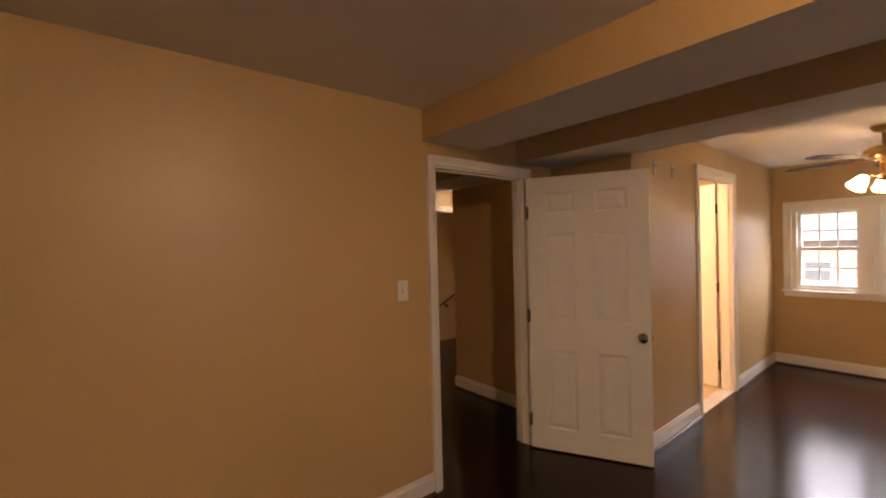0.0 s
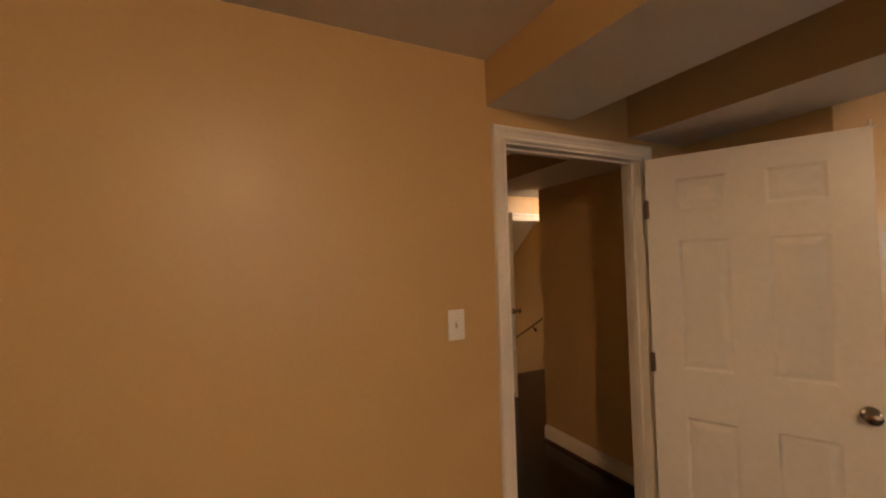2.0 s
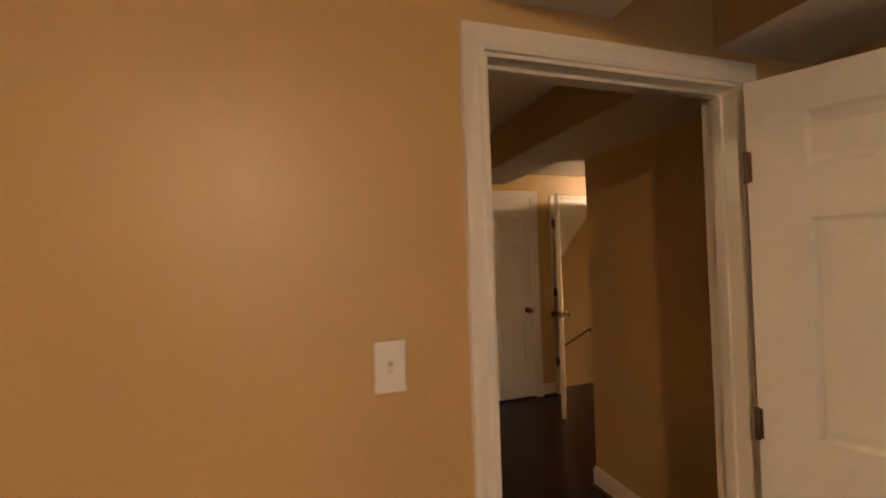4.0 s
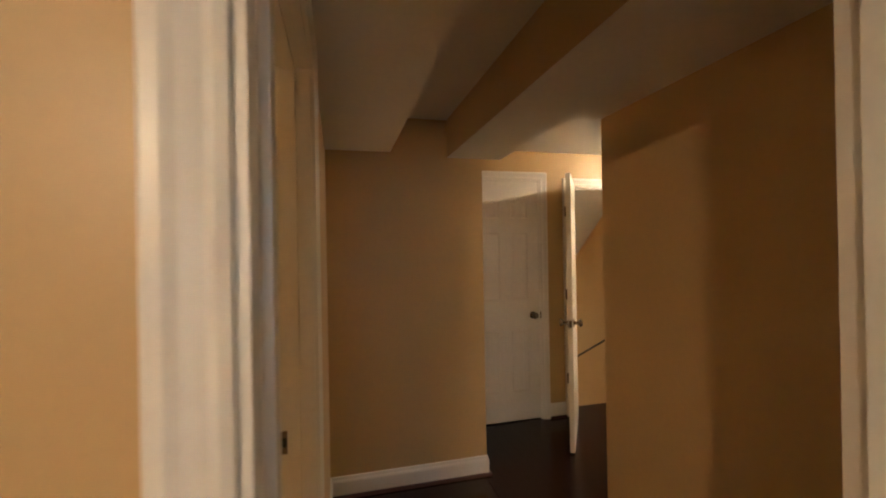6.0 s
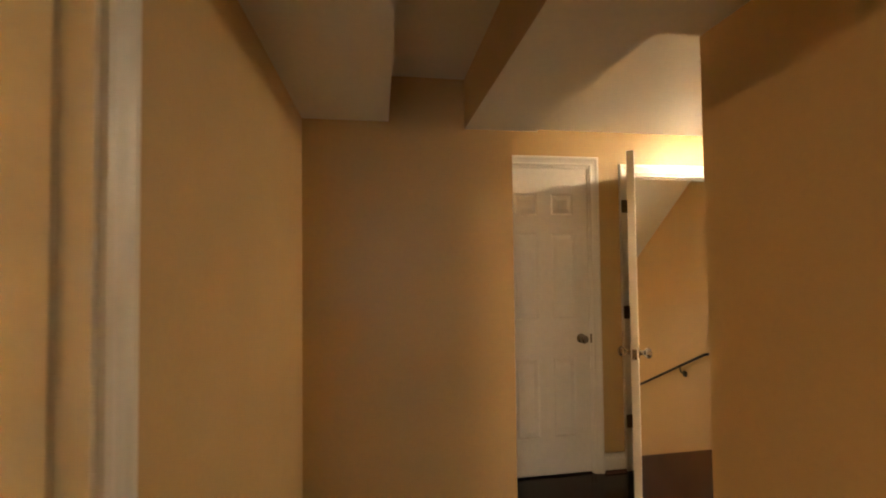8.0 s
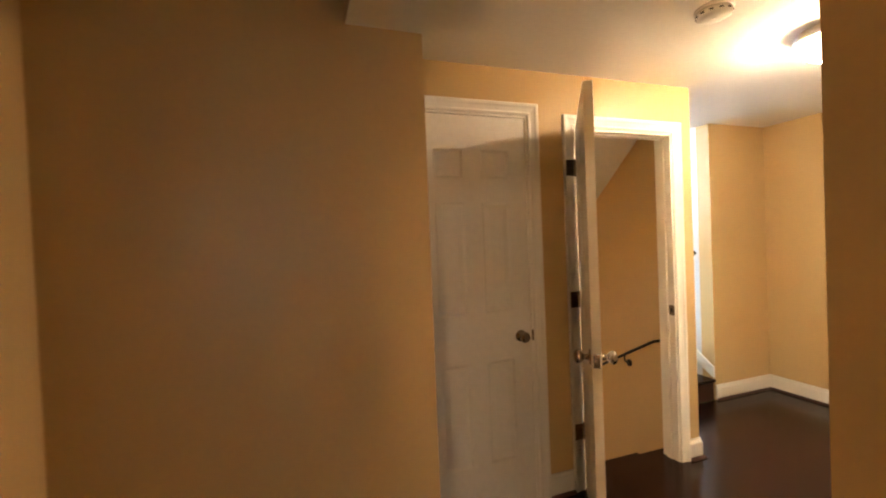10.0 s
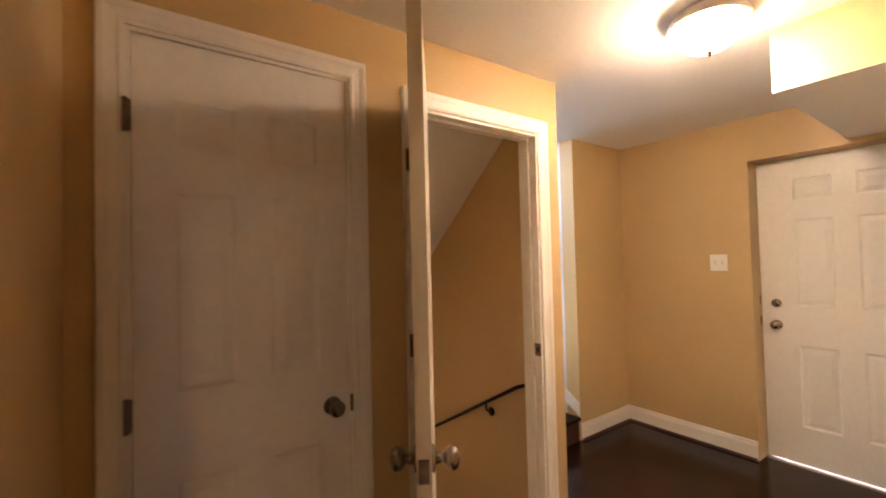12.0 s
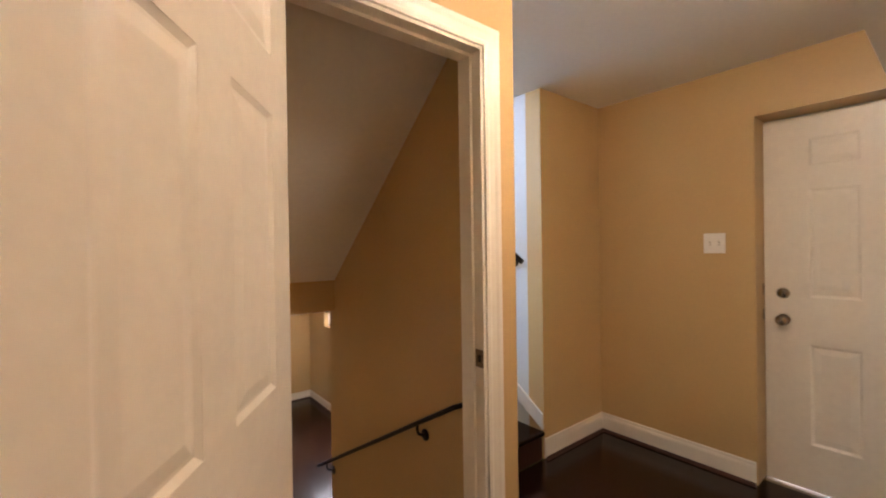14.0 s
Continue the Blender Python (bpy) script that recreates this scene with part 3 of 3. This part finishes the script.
# ---- wall switches ----
def switch_plate(toggles, label, m):
    """A cover plate with bevelled edge, toggles and screws. Faces -y before it is turned."""
    root = tagged(new("light_switch"), label, "light switch")
    w = 0.037 if toggles == 1 else 0.058
    part("plate", round_edges(boxes((-w, w, -0.007, 0, -0.060, 0.060)), 0.004, 3), PLASTIC, root)
    for i in range(toggles):
        x = (i - (toggles - 1) / 2) * 0.046
        part("toggle_slot", boxes((x - 0.006, x + 0.006, -0.0078, -0.006, -0.013, 0.013)), SLOT, root)
        bm = boxes((x - 0.0045, x + 0.0045, -0.019, -0.004, -0.004, 0.009))
        bmesh.ops.rotate(bm, cent=(x, -0.005, 0), matrix=Matrix.Rotation(radians(18), 3, "X"), verts=bm.verts)
        part("toggle", round_edges(bm, 0.0015), PLASTIC, root)
        for z in (-0.030, 0.030):
            s = part("screw", lathe([(0.0032, 0), (0.0030, -0.0012), (0.001, -0.0016)], 10, "y"), PLASTIC, root)
            s.location = (x, -0.007, z)
    root.matrix_world = m
    return root


switch_plate(1, "white plastic single light switch on a tan wall", pose(-0.270, 0, 1.277))
switch_plate(2, "white plastic double light switch beside the entrance door", pose(XF, 2.856, 1.367, 0, 0, -90))


# ---- ceiling lamps ----
def dome_lamp(x, y, z, label, glass):
    """Flush lamp: stepped metal pan and rim, frosted glass bowl, finial."""
    root = tagged(new("ceiling_lamp"), label, "ceiling lamp", "dome ceiling lamps")
    root.location = (x, y, z)
    part("rim", lathe([(0.112, 0), (0.120, -0.004), (0.125, -0.012), (0.128, -0.022), (0.135, -0.026), (0.138, -0.031), (0.137, -0.036), (0.142, -0.040), (0.143, -0.046), (0.139, -0.051), (0.131, -0.053),
                       (0.126, -0.050), (0.123, -0.044), (0.10, -0.03)], 56), RIM, root, "stepped brushed nickel rim", True)
    bowl = [(0.125 * math.cos(a), -0.048 - 0.100 * math.sin(a)) for a in [radians(k * 7.5) for k in range(12)]] + [(0.004, -0.149)]
    part("glass_bowl", lathe(bowl, 40), glass, root, "lit frosted glass bowl", True)
    part("finial", lathe([(0.004, -0.143), (0.013, -0.149), (0.015, -0.154), (0.008, -0.158), (0.010, -0.163), (0.006, -0.169), (0.001, -0.171)], 20), NICKEL, root, "", True)
    return root


dome_lamp(2.990, 2.230, ZC, "brightly lit flush ceiling lamp with a frosted bowl and nickel rim", DOME_BRIGHT)
dome_lamp(-1.51, 2.08, ZC, "lit flush side room ceiling lamp with a frosted bowl", DOME_SIDE)
dome_lamp(-1.05, -2.75, ZC, "lit flush ceiling lamp with a frosted bowl and nickel rim", DOME_BED)
# Both bathroom lamps are unseen; the second is added only for brightness.
first = dome_lamp(2.35, 0.45, ZC, "unseen lit bathroom ceiling lamp with a frosted bowl, added for brightness", DOME)
copy_thing(first, pose(1.75, 0.35, ZC))

# ---- smoke detector ----
root = tagged(new("smoke_detector"), "round white plastic smoke detector on the ceiling", "smoke detector")
root.location = (2.275, 2.25, ZC)
part("base_plate", lathe([(0.070, 0), (0.071, -0.008), (0.068, -0.012), (0.066, -0.012)], 36), PLASTIC, root, "", True)
part("cover", lathe([(0.064, -0.012), (0.066, -0.020), (0.064, -0.032), (0.054, -0.038), (0.030, -0.041), (0.001, -0.041)], 36), PLASTIC, root, "", True)
# Near-black boxes on the uncut cover stand in for shade inside the vents.
for i in range(12):
    a = math.pi * i / 6
    bm = boxes((0.058, 0.0672, -0.007, 0.007, -0.029, -0.024))
    bmesh.ops.rotate(bm, cent=(0, 0, 0), matrix=Matrix.Rotation(a, 3, "Z"), verts=bm.verts)
    part("vent_slot_shade", bm, GAP, root)
part("test_button", lathe([(0.010, -0.040), (0.010, -0.0435), (0.001, -0.0445)], 16), PLASTIC, root)


# ---- small curtain brackets on the bathroom wall ----
def bracket(x):
    root = tagged(new("wall_bracket"), "small white painted bracket high on the tan wall", "bracket", "wall brackets")
    part("plate", round_edges(boxes((-0.013, 0.013, -0.008, 0, -0.050, 0.050)), 0.003), TRIM, root)
    part("arm", tube([(0, -0.006, 0.012), (0, -0.014, 0.012), (0, -0.020, 0.014), (0, -0.022, 0.022)], 0.0045), TRIM, root, "", True)
    root.location = (x, YB, 2.072)
    return root


first = bracket(1.54)
copy_thing(first, pose(1.855, YB, 2.072))


# ---- handrails ----
def handrail(name, a, b, wall_x, side, brackets, mat, label, radius=0.011, end_return=True):
    """Round rail with curved brackets and rosettes on a wall."""
    root = tagged(new(name), label, "handrail")
    a, b = Vector(a), Vector(b)
    pts = [a + (b - a) * (i / 12) for i in range(13)]
    if end_return:
        pts = [Vector((wall_x - side * 0.002, a.y - 0.028, a.z + 0.010)), Vector(((a.x + wall_x) / 2, a.y - 0.026, a.z + 0.010)), Vector((a.x + side * 0.006, a.y - 0.018, a.z + 0.008))] + pts
    part("rail", tube(pts, radius), mat, root, "", True)
    for f in brackets:
        p = a + (b - a) * f
        wall = Vector((wall_x, p.y + 0.015, p.z - 0.075))
        arm = part("bracket", tube([p + Vector((0, 0, -0.008)), p + Vector((0, 0.004, -0.03)), p + Vector((side * 0.010, 0.010, -0.055)), Vector(((p.x + wall_x) / 2 + side * 0.01, p.y + 0.014, p.z - 0.072)), wall], 0.007), mat, root, "", True)
        r = part("rosette", lathe([(0.028, 0), (0.027, -side * 0.006), (0.016, -side * 0.011), (0.001, -side * 0.012)], 20, "x"), mat, arm, "", True)
        r.location = wall
    return root


handrail("handrail", (2.890, 3.235, 0.705), (2.890, 4.72, -0.140), 2.945, 1, (0.178, 0.90), IRON, "thin black iron handrail on the lower stair wall")
handrail("handrail", (3.885, 3.72, 1.262), (3.885, 5.30, 2.37), 3.943, 1, (0.06, 0.6), IRON, "dark handrail on the white upper stair wall", 0.018, False)


# ---- windows ----
def window(name, y0, y1, z0, z1, x, depth, label):
    """Double-hung window in a wall that faces -x: frame, two sashes with bars and panes."""
    root = tagged(new(name), label, "window", kind="structure")
    f = 0.045
    part("window_frame", boxes((x + 0.03, x + depth, y0, y0 + f, z0, z1), (x + 0.03, x + depth, y1 - f, y1, z0, z1), (x + 0.03, x + depth, y0 + f, y1 - f, z1 - f, z1), (x + 0.03, x + depth, y0 + f, y1 - f, z0, z0 + f * 0.6)), TRIM, root)
    zm = (z0 + z1) / 2
    for lo, hi, off in ((z0 + f * 0.6, zm + 0.018, 0.055), (zm - 0.018, z1 - f, 0.092)):
        a, b, s = y0 + f, y1 - f, 0.036
        xx = x + off
        sash = part("sash", boxes((xx, xx + 0.034, a, a + s, lo, hi), (xx, xx + 0.034, b - s, b, lo, hi), (xx, xx + 0.034, a + s, b - s, lo, lo + s), (xx, xx + 0.034, a + s, b - s, hi - s, hi)), TRIM, root)
        rows = []
        for i in (1, 2):
            c = a + s + (b - a - 2 * s) * i / 3
            rows.append((xx + 0.012, xx + 0.022, c - 0.006, c + 0.006, lo + s, hi - s))
        c = (lo + hi) / 2
        rows.append((xx + 0.0125, xx + 0.0215, a + s, b - s, c - 0.006, c + 0.006))
        part("glazing_bars", boxes(*rows), TRIM, sash)
        p = part("pane", boxes((xx + 0.0165, xx + 0.0175, a + s, b - s, lo + s, hi - s)), GLASS, sash, "clear glass pane")
        p.visible_shadow = False
    return root


window("window_1", -1.46, W2Y1, WZ0, WZ1, XR, 0.16, "white double-hung window with muntin bars, daylight outside")
window("window_2", W2Y0, -1.52, WZ0, WZ1, XR, 0.16, "white double-hung window with muntin bars, daylight outside")
structure("window_mullion", boxes((XR + 0.001, XR + 0.16, -1.52, -1.46, WZ0, WZ1)), TRIM, "white post between the two bedroom windows", "window frame")
k = 0.075
rows = [lambda a, b: (XR - b, W2Y0 - a, WZ0), lambda a, b: (XR - b, W2Y0 - a, WZ1 + a), lambda a, b: (XR - b, W2Y1 + a, WZ1 + a), lambda a, b: (XR - b, W2Y1 + a, WZ0)]
structure("window_casing", sweep(tuple((a * k / 0.062, b) for a, b in CASING), rows), TRIM, "white painted moulded window casing", "window casing")
structure("window_stool", round_edges(boxes((XR - 0.035, XR + 0.03, W2Y0 - 0.09, W2Y1 + 0.09, WZ0 - 0.024, WZ0)), 0.006), TRIM, "white painted window stool", "window sill")
structure("window_apron", round_edges(boxes((XR - 0.014, XR - 0.0, W2Y0 - 0.07, W2Y1 + 0.07, WZ0 - 0.075, WZ0 - 0.0245)), 0.004), TRIM, "white painted apron under the window", "window trim")


def plain_window(name, rows, pane, label):
    root = tagged(new(name), label, "window", kind="structure")
    part("window_frame", boxes(*rows), TRIM, root)
    p = part("pane", boxes(pane), GLASS, root)
    p.visible_shadow = False


# Rear window is out of view and assumed, to account for the south lamp.
plain_window("window_3", [(-1.4, -1.34, YR - 0.2, YR - 0.1, 0.85, 2.05), (0.14, 0.2, YR - 0.2, YR - 0.1, 0.85, 2.05), (-1.34, 0.14, YR - 0.2, YR - 0.1, 0.85, 0.91), (-1.34, 0.14, YR - 0.2, YR - 0.1, 1.99, 2.05), (-1.34, 0.14, YR - 0.19, YR - 0.11, 1.42, 1.47)],
             (-1.34, 0.14, YR - 0.152, YR - 0.148, 0.91, 1.99), "assumed white framed rear bedroom window, out of view")
plain_window("window_4", [(3.1, 3.15, 7.02, 7.1, 2.0, 3.1), (3.85, 3.9, 7.02, 7.1, 2.0, 3.1), (3.15, 3.85, 7.02, 7.1, 2.0, 2.05), (3.15, 3.85, 7.02, 7.1, 3.05, 3.1), (3.15, 3.85, 7.03, 7.09, 2.53, 2.57)],
             (3.15, 3.85, 7.058, 7.062, 2.05, 3.05), "white framed landing window")
plain_window("window_5", [(4.60, 4.68, 7.45, 7.49, 0.07, 0.62), (4.60, 4.68, 8.56, 8.60, 0.07, 0.62), (4.60, 4.68, 7.49, 8.56, 0.07, 0.11), (4.60, 4.68, 7.49, 8.56, 0.58, 0.62)],
             (4.64, 4.644, 7.49, 8.56, 0.11, 0.58), "small white framed window of the lower room")


# ---- ceiling fan ----
root = tagged(new("ceiling_fan"), "brass ceiling fan with dark wooden blades and lit glass shades", "ceiling fan")
root.location = (3.02, -1.72, ZC - 0.05)
part("canopy", lathe([(0.075, 0.05), (0.074, 0.03), (0.055, 0.005), (0.020, -0.005)], 28), BRASS, root, "", True)
part("downrod", lathe([(0.013, 0.0), (0.013, -0.11)], 16), BRASS, root, "", True)
part("motor", lathe([(0.03, -0.10), (0.085, -0.112), (0.120, -0.135), (0.125, -0.165), (0.110, -0.195), (0.070, -0.210), (0.045, -0.215)], 36), BRASS, root, "rounded antique brass motor housing", True)
for i in range(5):
    a = 2 * math.pi * i / 5 + radians(147)
    iron = boxes((0.09, 0.20, -0.018, 0.018, -0.205, -0.198))
    blade = bmesh.new()
    prof = [(0.17, 0.045), (0.30, 0.060), (0.50, 0.066), (0.60, 0.060), (0.635, 0.040), (0.645, 0.0)]
    ring = [(x, y) for x, y in prof] + [(x, -y) for x, y in reversed(prof[:-1])]
    top = [blade.verts.new((x, y, -0.193)) for x, y in ring]
    bot = [blade.verts.new((x, y, -0.199)) for x, y in ring]
    blade.faces.new(top), blade.faces.new(bot)
    for j in range(len(ring)):
        blade.faces.new((top[j], top[(j + 1) % len(ring)], bot[(j + 1) % len(ring)], bot[j]))
    bmesh.ops.rotate(blade, cent=(0, 0, -0.196), matrix=Matrix.Rotation(radians(2), 3, "X"), verts=blade.verts)
    for b in (iron, blade):
        bmesh.ops.rotate(b, cent=(0, 0, 0), matrix=Matrix.Rotation(a, 3, "Z"), verts=b.verts)
    bl = part("blade", blade, BLADE, root, "dark wooden fan blade")
    part("blade_iron", iron, BRASS, bl)
part("light_hub", lathe([(0.045, -0.212), (0.030, -0.225), (0.026, -0.300), (0.052, -0.315), (0.055, -0.345), (0.035, -0.365), (0.010, -0.375), (0.001, -0.377)], 28), BRASS, root, "", True)
for i in range(3):
    a = 2 * math.pi * i / 3 + radians(128)
    c, s = math.cos(a), math.sin(a)
    arm = part("lamp_arm", tube([(0.04 * c, 0.04 * s, -0.335), (0.09 * c, 0.09 * s, -0.325), (0.115 * c, 0.115 * s, -0.335)], 0.009), BRASS, root, "", True)
    sh = lathe([(0.022, 0.0), (0.030, -0.012), (0.042, -0.045), (0.052, -0.080), (0.062, -0.105), (0.060, -0.105), (0.048, -0.075), (0.028, -0.015), (0.012, -0.01)], 24)
    bmesh.ops.rotate(sh, cent=(0, 0, 0), matrix=Matrix.Rotation(a, 3, "Z") @ Matrix.Rotation(radians(-38), 3, "Y"), verts=sh.verts)
    bmesh.ops.translate(sh, vec=(0.125 * c, 0.125 * s, -0.335), verts=sh.verts)
    part("shade", sh, SHADE, root, "lit white glass bell shade", True)
part("pull_chain", tube([(0.02, 0.03, -0.36), (0.02, 0.03, -0.40), (0.021, 0.031, -0.43)], 0.0022, 6), BRASS, root)
part("chain_fob", lathe([(0.002, -0.43), (0.007, -0.44), (0.008, -0.455), (0.003, -0.47), (0.001, -0.472)], 12), BRASS, root)
for ch in root.children:
    if ch.name.startswith("chain_fob"):
        ch.location = (0.021, 0.031, 0)


# ---- outside ----
bm = sweep(((4.95, -0.16), (9.0, -0.16), (20.0, -1.9), (300.0, -1.9), (300.0, -2.6), (4.95, -2.6)), [lambda a, b: (a, -300.0, b), lambda a, b: (a, 300.0, b)])
for row in ((-300, 4.95, -300, -5.5, -0.7, -0.16), (-300, -3.95, -5.5, 300, -0.7, -0.16), (-3.95, 4.95, 9.6, 300, -0.7, -0.16)):
    bx(bm, *row)
structure("ground", bm, GRASS, "green lawn round the house, falling away in front", "ground")
structure("road", boxes((21.0, 25.0, -60, 60, -2.0, -1.87)), CONCRETE, "pale concrete drive before the neighbouring house", "road")
structure("pavement", boxes((4.93, 6.6, 1.2, 3.2, -0.3, -0.03)), CONCRETE, "pale concrete front step", "pavement")
structure("backdrop", boxes((95.0, 95.2, -150, 150, -2.5, 95)), HAZE, "bright white overcast sky beyond the neighbouring house", "sky")
house = tagged(new("neighbour_house"), "pale red brick house across the lawn with white windows", "house")
house.location = (27, 0, -1.9)
part("wall", boxes((0, 8, -11, 11, 0, 3.2)), BRICK, house)
bm = bmesh.new()
v = [bm.verts.new(p) for p in ((-0.5, -11.5, 3.2), (8.5, -11.5, 3.2), (4, -11.5, 5.0), (-0.5, 11.5, 3.2), (8.5, 11.5, 3.2), (4, 11.5, 5.0))]
for f in ((0, 1, 2), (3, 4, 5), (0, 2, 5, 3), (1, 2, 5, 4), (0, 1, 4, 3)):
    bm.faces.new([v[i] for i in f])
part("roof", bm, ROOF, house)
for y in (-8, -4.5, -1.2, 2.4, 6):
    w = part("window", boxes((-0.05, 0.02, y - 0.6, y + 0.6, 1.0, 1.12), (-0.05, 0.02, y - 0.6, y + 0.6, 2.08, 2.2), (-0.05, 0.02, y - 0.6, y - 0.5, 1.12, 2.08), (-0.05, 0.02, y + 0.5, y + 0.6, 1.12, 2.08), (-0.045, 0.02, y - 0.5, y + 0.5, 1.66, 1.74)), TRIM, house)
    part("pane", boxes((-0.012, 0.015, y - 0.5, y + 0.5, 1.12, 2.08)), DARK_PANE, w)
bm = bmesh.new()
for i in range(1, 42):
    bx(bm, -0.004, 0.01, -11, 11, i * 0.075 - 0.005, i * 0.075 + 0.005)
part("mortar_joints", bm, MORTAR, house)


# ---- floor boards and tiles ----
FLOOR_TOP = 0.0
BW = 0.083
board_meshes = {}
floor_ob = bpy.data.objects["floor"]


def board_mesh(length):
    """One board along y."""
    key = round(length, 4)
    if key not in board_meshes:
        bm = bmesh.new()
        w, h = BW / 2 - 0.0003, 0.012
        prof = ((-w, -h), (w, -h), (w, 0), (-w, 0))
        a = [bm.verts.new((x, 0.0006, z)) for x, z in prof]
        b = [bm.verts.new((x, key - 0.0006, z)) for x, z in prof]
        for i in range(4):
            bm.faces.new((a[i], a[(i + 1) % 4], b[(i + 1) % 4], b[i]))
        bm.faces.new(a), bm.faces.new(b)
        board_meshes[key] = finish("board", bm, FLOOR)
    return board_meshes[key]


rest = bmesh.new()
rng = random.Random(4)
parts_made = 0


def lay(x0, x1, y0, y1, single):
    """Boards along y over a rectangle; single: each one an object of its own."""
    global parts_made
    x = x0
    while x < x1 - 0.005:
        w = min(BW, x1 - x)
        y = y0
        first_len = rng.choice((0.45, 0.7, 0.95, 1.2))
        while y < y1 - 0.004:
            n = min(first_len if y == y0 else rng.choice((0.6, 0.9, 1.2, 1.5)), y1 - y)
            if y1 - y - n < 0.2:
                n = y1 - y
            if single and w > BW - 0.001 and parts_made < 296:
                ob = new("floor_board", board_mesh(n))
                ob.location = (x + w / 2, y, FLOOR_TOP)
                ob.parent = floor_ob
                parts_made += 1
            else:
                bx(rest, x + 0.0003, x + w - 0.0003, y + 0.0003, y + n - 0.0003, -0.012, FLOOR_TOP)
            y += n
        x += w


lay(2.998, XF, YH, YF, True)
lay(1.018, 2.998, YH, YC, True)
lay(A_X0 + 0.013, 1.0, T + 0.0, YE, True)
lay(A_X0, A_X1, -0.6, T, True)
lay(1.0, XH, T, YH, True)
lay(1.2, XR, -2.6, YB, True)
lay(XW, A_X0, -2.6, 0, False)
lay(A_X1, 1.2, -2.6, 0, False)
lay(A_X0, A_X1, -2.6, -0.6, False)
lay(XW, XR, YR, -2.6, False)
lay(XW, -T, T, 3.89, False)
lay(1.0, 1.018, YH, YE, False)
lay(-T, A_X0 + 0.013, T, L_Y1, False)
lay(XF, XF + 0.10, F_Y0, F_Y1, False)
lay(S_X0, S_X1, YC, YC + 0.01, False)
r = part("floor_boards", rest, FLOOR, floor_ob)
r["kind"] = "stuff"

floor_bath = structure("floor_bathroom", boxes((XH, XR, YB + T, YH - T, -0.012, 0.000), (B_X0, B_X1, YB, YB + T, -0.012, 0.003)), CONCRETE, "tan square tiles in the bathroom", "floor")
tile = round_edges(boxes((-0.149, 0.149, -0.149, 0.149, 0.0, 0.006)), 0.002, 1)
tile_mesh = finish("tile", tile, TILE)
for i in range(11):
    for j in range(5):
        ob = new("tile", tile_mesh)
        ob.location = (XH + 0.16 + 0.302 * i, YB + T + 0.155 + 0.302 * j, 0.0)
        ob.parent = floor_bath
